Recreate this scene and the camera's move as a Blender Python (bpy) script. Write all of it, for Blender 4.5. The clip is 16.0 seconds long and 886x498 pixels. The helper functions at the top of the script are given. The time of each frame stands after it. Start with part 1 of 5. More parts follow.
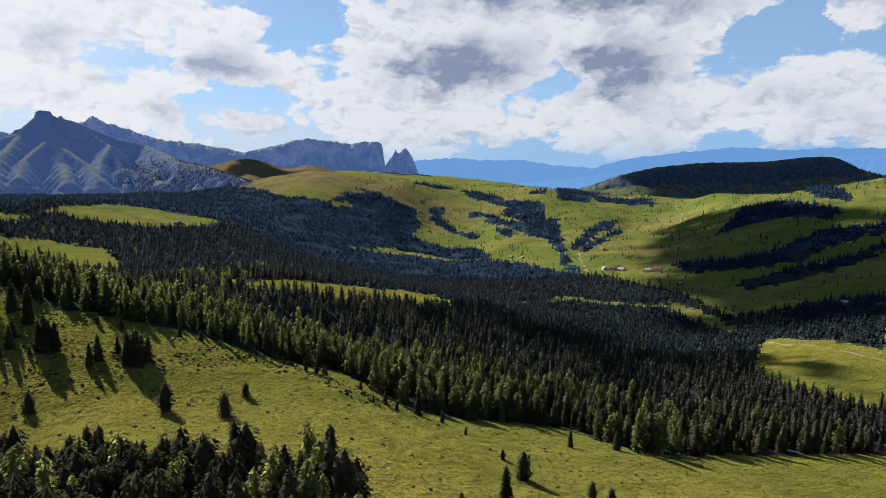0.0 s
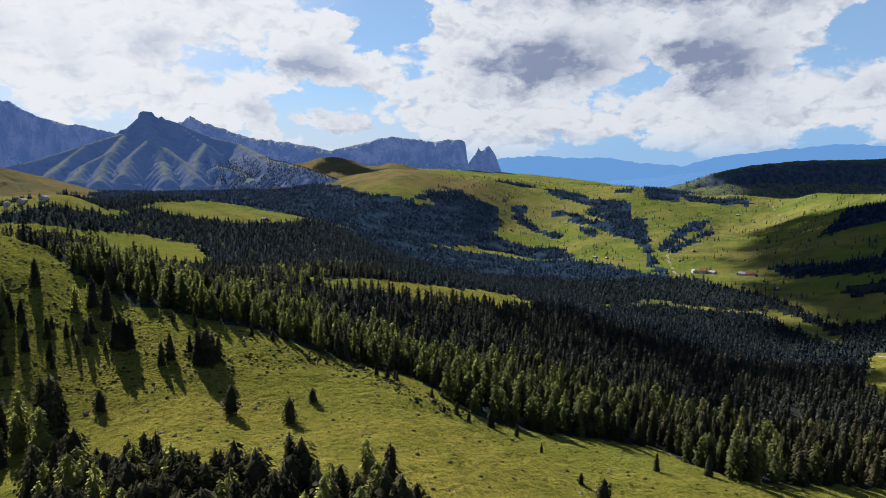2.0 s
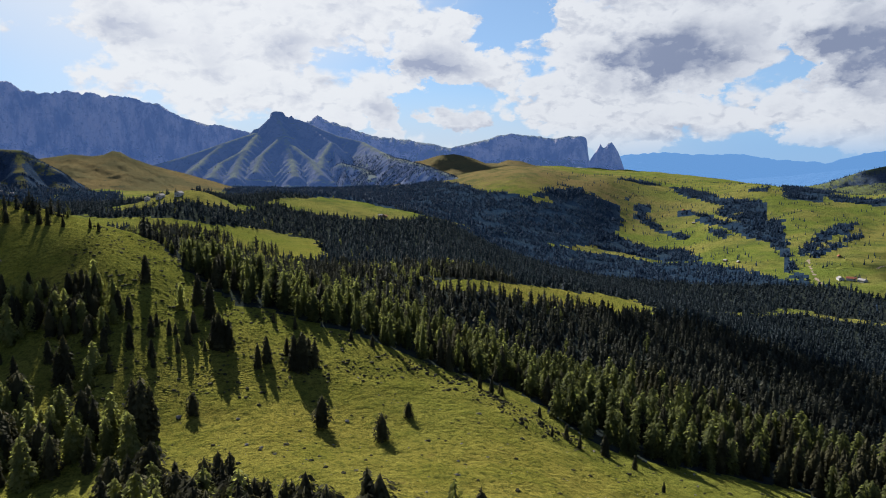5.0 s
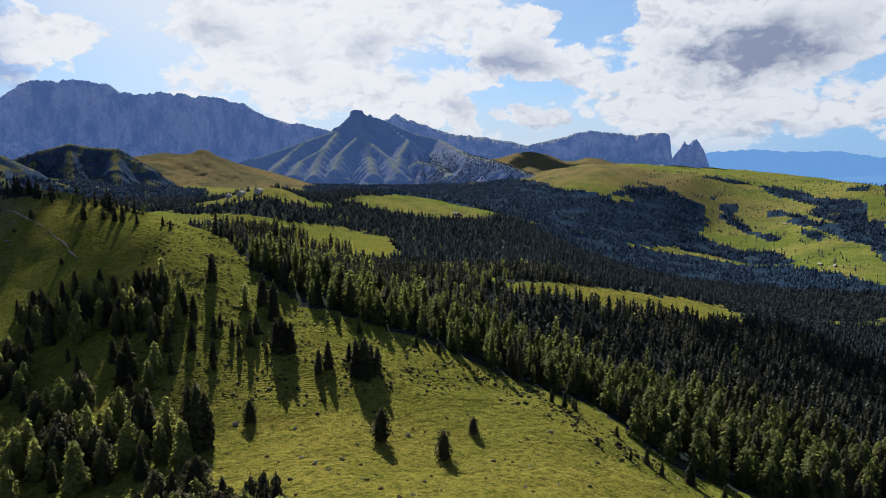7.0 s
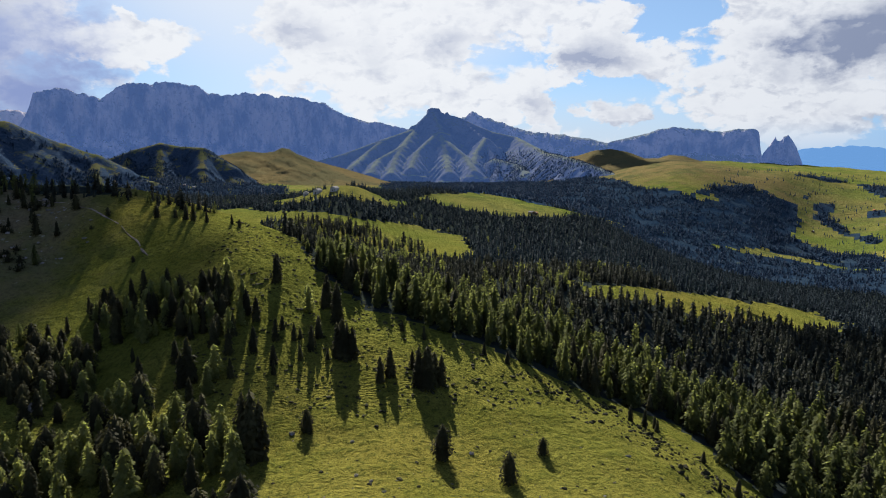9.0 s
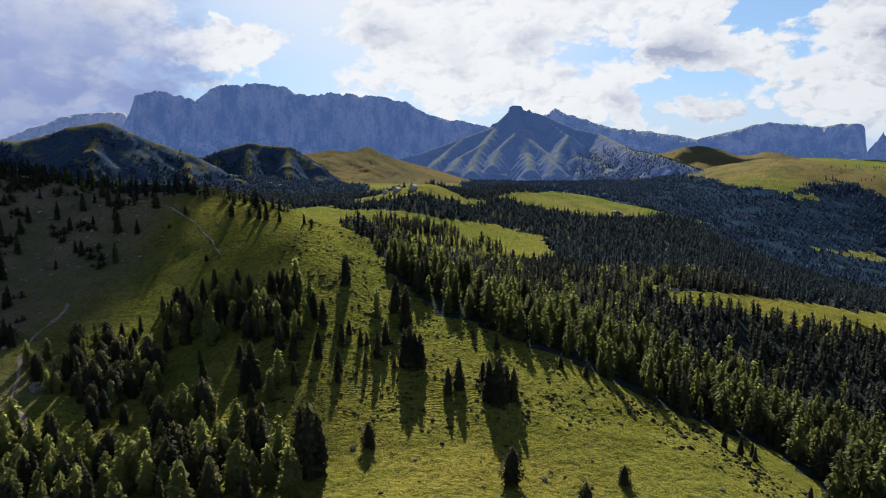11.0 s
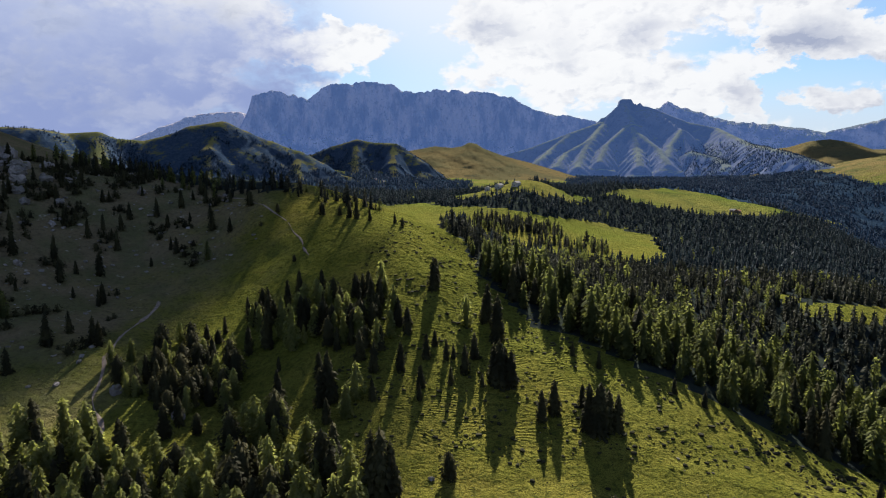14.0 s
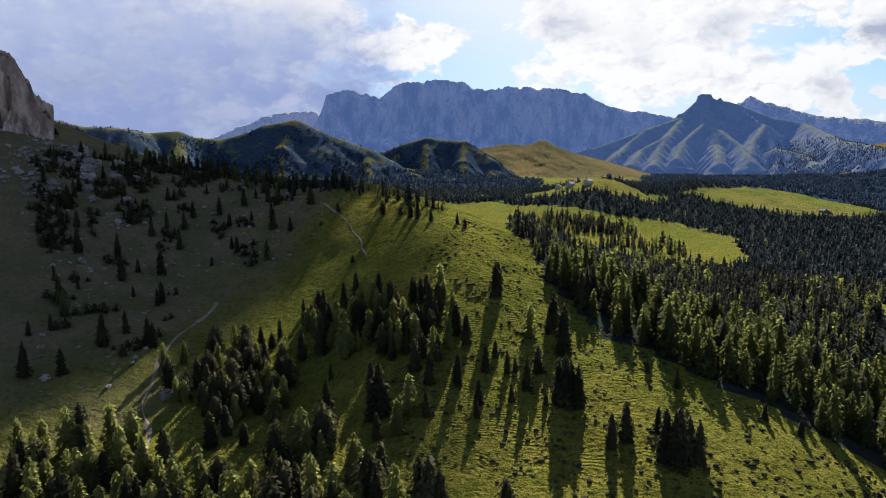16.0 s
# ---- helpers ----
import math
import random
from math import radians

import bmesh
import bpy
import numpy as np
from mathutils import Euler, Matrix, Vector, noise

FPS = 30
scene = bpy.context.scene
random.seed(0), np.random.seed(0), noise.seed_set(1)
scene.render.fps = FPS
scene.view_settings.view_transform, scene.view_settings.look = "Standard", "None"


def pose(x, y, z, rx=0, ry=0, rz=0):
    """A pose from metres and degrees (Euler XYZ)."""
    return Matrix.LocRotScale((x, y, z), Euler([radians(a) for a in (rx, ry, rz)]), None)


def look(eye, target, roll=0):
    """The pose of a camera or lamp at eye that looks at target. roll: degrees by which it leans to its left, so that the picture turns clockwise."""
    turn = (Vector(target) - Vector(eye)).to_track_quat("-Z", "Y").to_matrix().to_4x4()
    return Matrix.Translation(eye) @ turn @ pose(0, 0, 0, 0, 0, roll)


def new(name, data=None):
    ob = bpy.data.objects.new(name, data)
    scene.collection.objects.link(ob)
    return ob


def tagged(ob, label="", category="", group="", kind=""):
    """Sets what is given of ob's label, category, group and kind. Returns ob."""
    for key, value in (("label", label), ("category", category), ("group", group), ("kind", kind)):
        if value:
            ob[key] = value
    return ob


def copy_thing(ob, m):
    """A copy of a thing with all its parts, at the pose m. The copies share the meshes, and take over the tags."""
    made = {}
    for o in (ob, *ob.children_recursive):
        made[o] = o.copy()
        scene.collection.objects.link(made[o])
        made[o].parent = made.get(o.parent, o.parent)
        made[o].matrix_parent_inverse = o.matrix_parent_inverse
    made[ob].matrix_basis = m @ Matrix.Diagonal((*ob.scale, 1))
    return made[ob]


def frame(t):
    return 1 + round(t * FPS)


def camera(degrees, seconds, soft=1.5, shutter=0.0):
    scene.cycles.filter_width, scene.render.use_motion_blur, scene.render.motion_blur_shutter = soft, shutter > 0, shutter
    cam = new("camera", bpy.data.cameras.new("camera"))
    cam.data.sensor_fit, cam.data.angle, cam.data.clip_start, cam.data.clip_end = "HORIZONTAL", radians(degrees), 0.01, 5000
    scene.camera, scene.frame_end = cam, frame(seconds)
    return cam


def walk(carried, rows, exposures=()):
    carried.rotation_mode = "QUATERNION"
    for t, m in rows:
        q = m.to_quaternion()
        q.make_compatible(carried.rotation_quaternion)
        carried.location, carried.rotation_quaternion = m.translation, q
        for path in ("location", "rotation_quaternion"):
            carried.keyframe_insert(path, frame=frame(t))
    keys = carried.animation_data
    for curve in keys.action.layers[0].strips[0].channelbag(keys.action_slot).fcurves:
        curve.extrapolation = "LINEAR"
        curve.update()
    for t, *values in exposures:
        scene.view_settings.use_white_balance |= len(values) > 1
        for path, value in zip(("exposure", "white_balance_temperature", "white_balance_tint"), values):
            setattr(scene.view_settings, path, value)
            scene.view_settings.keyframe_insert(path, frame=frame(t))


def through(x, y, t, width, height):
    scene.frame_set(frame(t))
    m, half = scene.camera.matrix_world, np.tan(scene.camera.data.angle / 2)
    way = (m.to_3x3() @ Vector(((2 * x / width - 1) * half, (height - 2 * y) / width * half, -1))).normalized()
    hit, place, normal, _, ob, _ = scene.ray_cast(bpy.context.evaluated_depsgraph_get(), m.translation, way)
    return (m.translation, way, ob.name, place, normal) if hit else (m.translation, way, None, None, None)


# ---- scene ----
cam = camera(65.328, 16.0, soft=1.0)
PATH = [
    (0.0, (0.00, 0.00, 100.00), (515.82, 849.31, -12.30), 0.137),
    (0.5, (2.29, 2.70, 99.94), (493.56, 866.37, -12.83), 0.190),
    (1.0, (4.62, 5.43, 99.99), (468.80, 883.84, -13.70), 0.186),
    (1.5, (6.79, 8.35, 100.07), (445.32, 899.72, -14.63), 0.179),
    (2.0, (8.98, 11.30, 100.09), (419.80, 915.66, -15.45), 0.189),
    (2.5, (10.97, 14.19, 100.15), (396.50, 929.55, -16.01), 0.199),
    (3.0, (12.99, 17.44, 100.11), (372.45, 943.25, -16.75), 0.191),
    (3.5, (14.87, 20.59, 100.08), (348.23, 956.02, -17.56), 0.186),
    (4.0, (16.76, 23.84, 100.07), (320.83, 969.11, -18.28), 0.185),
    (6.5, (24.21, 40.91, 100.07), (196.61, 1018.25, -22.74), 0.170),
    (7.0, (25.49, 44.50, 100.04), (168.62, 1026.45, -23.55), 0.177),
    (7.5, (26.59, 47.92, 99.99), (144.23, 1033.16, -24.31), 0.164),
    (8.0, (27.68, 51.57, 100.08), (118.81, 1039.48, -25.32), 0.120),
    (8.5, (28.61, 54.93, 100.09), (92.70, 1044.89, -25.89), 0.090),
    (9.0, (29.39, 58.66, 100.02), (63.54, 1050.00, -26.84), 0.056),
    (11.5, (32.21, 76.62, 99.97), (-77.17, 1062.01, -30.53), -0.204),
    (12.0, (32.46, 80.45, 99.88), (-103.03, 1062.50, -31.29), -0.278),
    (12.5, (32.57, 84.28, 99.76), (-126.06, 1062.81, -31.86), -0.308),
    (13.0, (32.46, 88.22, 99.79), (-149.89, 1062.47, -32.80), -0.336),
    (13.5, (32.52, 91.75, 99.81), (-173.57, 1061.15, -33.60), -0.364),
    (14.0, (32.33, 95.58, 99.74), (-197.73, 1059.45, -34.51), -0.410),
    (14.5, (32.04, 99.59, 99.65), (-221.58, 1057.45, -35.19), -0.443),
    (15.0, (31.55, 103.53, 99.59), (-247.01, 1054.34, -35.89), -0.456),
    (15.5, (31.32, 107.21, 99.42), (-270.87, 1050.73, -36.39), -0.538),
    (16.0, (30.99, 110.98, 99.35), (-296.12, 1046.08, -36.94), -0.593),
]
walk(cam, [(t, look(e, g, r)) for t, e, g, r in PATH], [(0, 1.52, 6200, 10), (4, 1.49, 6150, 10), (9, 1.56, 6200, 10), (13, 1.64, 6350, 10), (16, 1.72, 6400, 10)])

# ---- world, sun, exposure ----
SUN_AZ, SUN_EL = -7.0, 30.0


class Nodes:
    """Short hand for node trees."""

    def __init__(self, tree):
        self.t = tree

    def add(self, kind, **props):
        n = self.t.nodes.new(kind)
        for k, v in props.items():
            if k == "operation":
                n.operation = v
        return n

    def put(self, socket, v):
        if hasattr(v, "is_output"):
            self.t.links.new(v, socket)
        else:
            socket.default_value = v

    def m(self, op, a, b=0.0, c=0.0, clamp=False):
        n = self.add("ShaderNodeMath", operation=op)
        n.use_clamp = clamp
        self.put(n.inputs[0], a)
        self.put(n.inputs[1], b)
        self.put(n.inputs[2], c)
        return n.outputs[0]

    def vm(self, op, a, b=(0, 0, 0)):
        n = self.add("ShaderNodeVectorMath", operation=op)
        self.put(n.inputs[0], a)
        self.put(n.inputs[1], b)
        return n.outputs[0]

    def noise(self, vec, scale, detail=4.0, rough=0.55, distortion=0.0):
        n = self.add("ShaderNodeTexNoise")
        self.put(n.inputs["Vector"], vec)
        n.inputs["Scale"].default_value = scale
        n.inputs["Detail"].default_value = detail
        n.inputs["Roughness"].default_value = rough
        n.inputs["Distortion"].default_value = distortion
        return n.outputs["Fac"]

    def ramp(self, v, lo, hi, a=0.0, b=1.0):
        n = self.add("ShaderNodeMapRange")
        n.interpolation_type = "SMOOTHSTEP"
        self.put(n.inputs["Value"], v)
        self.put(n.inputs["From Min"], lo)
        self.put(n.inputs["From Max"], hi)
        self.put(n.inputs["To Min"], a)
        self.put(n.inputs["To Max"], b)
        return n.outputs["Result"]

    def mix(self, f, a, b, blend="MIX"):
        n = self.add("ShaderNodeMix")
        n.data_type, n.blend_type = "RGBA", blend
        self.put(n.inputs[0], f)
        self.put(n.inputs[6], a if hasattr(a, "is_output") else (*a[:3], 1.0))
        self.put(n.inputs[7], b if hasattr(b, "is_output") else (*b[:3], 1.0))
        return n.outputs[2]


# azimuth, elevation, half width and half height in degrees, weight
CLOUD_BANKS = [(6, 11, 7, 6, 0.28), (-3, 11, 13, 9, 0.30), (7, 5.5, 8, 3, 0.25), (25, 8, 6, 6, 0.26), (30, 3.5, 9, 3, 0.2), (36, 12, 10, 5, 0.30), (47, 4.5, 12, 3.4, 0.26), (48, 11, 10, 4, 0.28), (60, 5, 10, 4, 0.26), (64, 12, 6, 4, 0.28), (-21, 8.6, 5, 2.6, 0.26), (-33, 10, 7, 8, 0.25), (-46, 9, 11, 9, 0.3), (14, 10, 6, 3, 0.24)]
CLOUD_GAPS = [(19.5, 11.5, 4.5, 2.6, 0.30), (-17, 12.4, 7, 3.0, 0.34), (55, 10.5, 5, 2.0, 0.3), (12.5, 5.0, 3, 1.2, 0.22), (16, 3.2, 3, 1.3, 0.2), (38, 14, 4, 1.0, 0.2), (-12, 13, 3, 2, 0.2)]
CLOUD_BELLIES = [(33.5, 8.4, 7.8, 3.51, 1.0), (45.5, 8.0, 6.0, 3.78, 1.0), (42, 13.0, 18.2, 2.16, 0.9), (14.3, 8.4, 4.7, 2.29, 0.85), (2.2, 8.9, 4.2, 1.76, 0.75), (-8.8, 9.6, 3.9, 1.76, 0.75), (-41, 7.0, 15.6, 8.78, 0.75), (9.6, 3.6, 2.2, 2.56, 0.6), (15.5, 3.3, 3.9, 1.76, 0.6), (28, 7, 3.2, 1.35, 0.5), (57, 5.5, 6.5, 1.62, 0.45), (-30, 11, 6.5, 2.7, 0.5)]


def make_world():
    world = bpy.data.worlds.new("sky")
    scene.world = world
    world.use_nodes = True
    tree = world.node_tree
    tree.nodes.clear()
    n = Nodes(tree)
    sky = n.add("ShaderNodeTexSky")
    sky.sky_type, sky.sun_disc = "NISHITA", False
    sky.sun_elevation, sky.sun_rotation = radians(SUN_EL), radians(SUN_AZ)
    sky.altitude, sky.air_density, sky.dust_density = 2000, 1.0, 1.0
    coord = n.add("ShaderNodeTexCoord").outputs["Generated"]
    sep = n.add("ShaderNodeSeparateXYZ")
    n.put(sep.inputs[0], coord)
    x, y, z = sep.outputs
    az = n.m("MULTIPLY", n.m("ARCTAN2", x, y), 57.2958)
    el = n.m("MULTIPLY", n.m("ARCSINE", z), 57.2958)
    comb = n.add("ShaderNodeCombineXYZ")
    n.put(comb.inputs[0], az)
    n.put(comb.inputs[1], n.m("MULTIPLY", el, 1.6))
    flat = comb.outputs[0]

    def puffs(shift):
        p = n.vm("ADD", flat, shift)
        big = n.noise(p, 0.10, 10.0, 0.56, 0.0)
        return big

    # the same billows seen a step nearer to the sun tell their lit and shaded sides
    here, there = puffs((5.0, 2.0, 0.0)), puffs((4.9, 3.3, 0.0))
    fine = n.noise(n.vm("ADD", flat, (31.0, 7.0, 3.0)), 0.45, 8.0, 0.62)
    side = n.noise(n.vm("ADD", flat, (3.0, 57.0, 9.0)), 0.22, 8.0, 0.60)
    warp_az = n.m("ADD", az, n.m("ADD", n.m("MULTIPLY", n.m("SUBTRACT", side, 0.5), 9.0), n.m("MULTIPLY", n.m("SUBTRACT", fine, 0.5), 3.5)))
    warp_el = n.m("ADD", el, n.m("ADD", n.m("MULTIPLY", n.m("SUBTRACT", here, 0.5), 7.0), n.m("MULTIPLY", n.m("SUBTRACT", fine, 0.5), 2.2)))

    def billows(shift):
        # heaped round heads at three sizes
        q, total = n.vm("ADD", warped, shift), None
        for size, weight in ((0.24, 0.50), (0.55, 0.30), (1.25, 0.20)):
            cell = n.add("ShaderNodeTexVoronoi")
            cell.feature = "SMOOTH_F1"
            n.put(cell.inputs["Vector"], q)
            cell.inputs["Scale"].default_value, cell.inputs["Smoothness"].default_value = size, 0.35
            part_sum = n.m("MULTIPLY", n.m("SUBTRACT", 1.0, cell.outputs["Distance"]), weight)
            total = part_sum if total is None else n.m("ADD", total, part_sum)
        return total

    jitter = n.add("ShaderNodeCombineXYZ")
    n.put(jitter.inputs[0], n.m("MULTIPLY", n.m("SUBTRACT", side, 0.5), 5.0))
    n.put(jitter.inputs[1], n.m("MULTIPLY", n.m("SUBTRACT", fine, 0.5), 4.0))
    warped = n.vm("ADD", flat, jitter.outputs[0])
    heads, heads_up = billows((0.0, 0.0, 0.0)), billows((-0.25, 0.75, 0.0))

    def gather(spots):
        out = None
        for a, e, ra, re, weight in spots:
            da = n.m("DIVIDE", n.m("SUBTRACT", warp_az, a), ra)
            de = n.m("DIVIDE", n.m("SUBTRACT", warp_el, e), re)
            d2 = n.m("ADD", n.m("MULTIPLY", da, da), n.m("MULTIPLY", de, de))
            b = n.m("MULTIPLY", n.m("SUBTRACT", 1.0, d2, clamp=True), weight)
            out = b if out is None else n.m("MAXIMUM", out, b)
        return out

    white, gaps, dark = gather(CLOUD_BANKS), gather(CLOUD_GAPS), gather(CLOUD_BELLIES)
    cover = n.m("SUBTRACT", n.m("ADD", n.m("ADD", here, n.m("MULTIPLY", n.m("SUBTRACT", fine, 0.5), 0.16)), white), gaps)
    cover = n.m("ADD", cover, n.m("MULTIPLY", n.m("SUBTRACT", heads, 0.55), 0.34))
    cover = n.m("MAXIMUM", cover, n.m("ADD", n.m("ADD", 0.40, n.m("MULTIPLY", n.m("SUBTRACT", fine, 0.5), 0.3)), n.m("MULTIPLY", dark, 0.55)))
    cloud = n.ramp(cover, 0.495, 0.590)
    # low bands near the horizon and thick bellies go grey
    belly = n.ramp(n.m("ADD", dark, n.m("ADD", n.m("MULTIPLY", n.m("SUBTRACT", side, 0.5), 1.3), n.m("MULTIPLY", n.m("SUBTRACT", fine, 0.5), 0.8))), 0.05, 1.25)
    slope = n.m("MULTIPLY", n.m("SUBTRACT", there, here), 4.0)
    lobes = n.noise(n.vm("ADD", flat, (2.8, 58.1, 9.0)), 0.22, 8.0, 0.60)
    curls = n.noise(n.vm("ADD", flat, (30.9, 7.45, 3.0)), 0.45, 8.0, 0.62)
    relief = n.m("ADD", n.m("ADD", slope, 0.02), n.m("MULTIPLY", n.m("SUBTRACT", curls, fine), 0.7))
    relief = n.m("ADD", relief, n.m("MULTIPLY", n.m("SUBTRACT", lobes, side), 2.2))
    relief = n.m("ADD", relief, n.m("MULTIPLY", n.m("SUBTRACT", heads_up, heads), 3.2), clamp=True)
    belly = n.m("MULTIPLY", belly, n.ramp(n.m("ADD", fine, n.m("MULTIPLY", n.m("SUBTRACT", heads, heads_up), 1.5)), 0.36, 0.66, 1.0, 0.62))
    grey = n.m("MAXIMUM", belly, n.m("MULTIPLY", relief, 0.55))
    grey = n.m("ADD", grey, n.m("MULTIPLY", n.ramp(n.m("ADD", cover, n.m("MULTIPLY", n.m("SUBTRACT", side, 0.5), 0.5)), 0.66, 1.05), 0.42), clamp=True)
    sun_dir = (math.sin(radians(SUN_AZ)) * math.cos(radians(SUN_EL)), math.cos(radians(SUN_AZ)) * math.cos(radians(SUN_EL)), math.sin(radians(SUN_EL)))
    dot = n.add("ShaderNodeVectorMath", operation="DOT_PRODUCT")
    n.put(dot.inputs[0], coord)
    n.put(dot.inputs[1], sun_dir)
    toward = dot.outputs["Value"]
    near_sun = n.ramp(toward, 0.70, 0.97)
    lit = n.mix(near_sun, (0.268, 0.272, 0.280), (0.305, 0.305, 0.305))
    shade = n.mix(near_sun, (0.088, 0.102, 0.142), (0.126, 0.142, 0.190))
    cloud_col = n.mix(n.m("MULTIPLY", grey, n.ramp(toward, 0.84, 0.97, 1.0, 0.55)), lit, shade)
    blue = n.mix(0.55, n.mix(1.0, sky.outputs[0], (0.030, 0.035, 0.040), "MULTIPLY"), (0.115, 0.175, 0.255))
    low = n.mix(n.ramp(az, 18.0, 40.0), (0.20, 0.225, 0.262), (0.088, 0.160, 0.265))
    blue = n.mix(n.ramp(el, 1.0, 7.0, 0.75, 0.0), blue, low)
    blue = n.mix(n.m("MULTIPLY", n.ramp(toward, 0.87, 0.965), 0.85), blue, (0.295, 0.30, 0.305))
    # overhead and behind the view the sky is clear and deep
    blue = n.mix(n.ramp(el, 16.0, 45.0, 0.0, 0.78), blue, (0.066, 0.088, 0.165))
    share = n.m("MULTIPLY", cloud, n.ramp(el, 26.0, 16.0, 0.0, 1.0))
    share = n.m("MULTIPLY", share, n.ramp(el, -0.5, 3.4, 0.0, 1.0))
    colour = n.mix(share, blue, cloud_col)
    # a broad rain cloud hangs over the far end of the massif
    veil = n.m("MULTIPLY", n.ramp(warp_az, -21.5, -27.0), n.ramp(n.m("ADD", warp_el, n.m("MULTIPLY", n.m("SUBTRACT", side, 0.5), 8.0)), 13.5, 9.5))
    veil_col = n.mix(n.ramp(n.m("ADD", el, n.m("MULTIPLY", n.m("SUBTRACT", side, 0.5), 9.0)), 3.0, 14.0), (0.092, 0.114, 0.195), (0.165, 0.185, 0.248))
    colour = n.mix(n.m("MULTIPLY", veil, n.ramp(n.m("ADD", side, n.m("MULTIPLY", n.m("SUBTRACT", heads, 0.55), 0.5)), 0.38, 0.66, 1.0, 0.70)), colour, veil_col)
    bg = n.add("ShaderNodeBackground")
    n.put(bg.inputs[0], colour)
    bg.inputs[1].default_value = 1.0
    out = n.add("ShaderNodeOutputWorld")
    tree.links.new(bg.outputs[0], out.inputs[0])


make_world()

sun_data = bpy.data.lights.new("sun", "SUN")
sun_data.energy, sun_data.angle, sun_data.color = 5.0, radians(0.53), (1.0, 0.945, 0.85)
sun = new("sun", sun_data)
sun.matrix_world = look((0, 0, 0), (-math.sin(radians(SUN_AZ)) * math.cos(radians(SUN_EL)), -math.cos(radians(SUN_AZ)) * math.cos(radians(SUN_EL)), -math.sin(radians(SUN_EL))))

# ---- materials ----
def material(name, build):
    mat = bpy.data.materials.new(name)
    mat.use_nodes = True
    n = Nodes(mat.node_tree)
    shader = mat.node_tree.nodes["Principled BSDF"]
    build(n, shader)
    return mat


def bump(n, shader, height, strength, distance):
    b = n.add("ShaderNodeBump")
    b.inputs["Strength"].default_value, b.inputs["Distance"].default_value = strength, distance
    n.put(b.inputs["Height"], height)
    n.put(shader.inputs["Normal"], b.outputs[0])


def place(n):
    return n.add("ShaderNodeNewGeometry").outputs["Position"]


def steep(n):
    sep = n.add("ShaderNodeSeparateXYZ")
    n.put(sep.inputs[0], n.add("ShaderNodeNewGeometry").outputs["True Normal"])
    return sep.outputs[2]


def matt(shader, rough=1.0, spec=0.0):
    shader.inputs["Roughness"].default_value = rough
    shader.inputs["Specular IOR Level"].default_value = spec


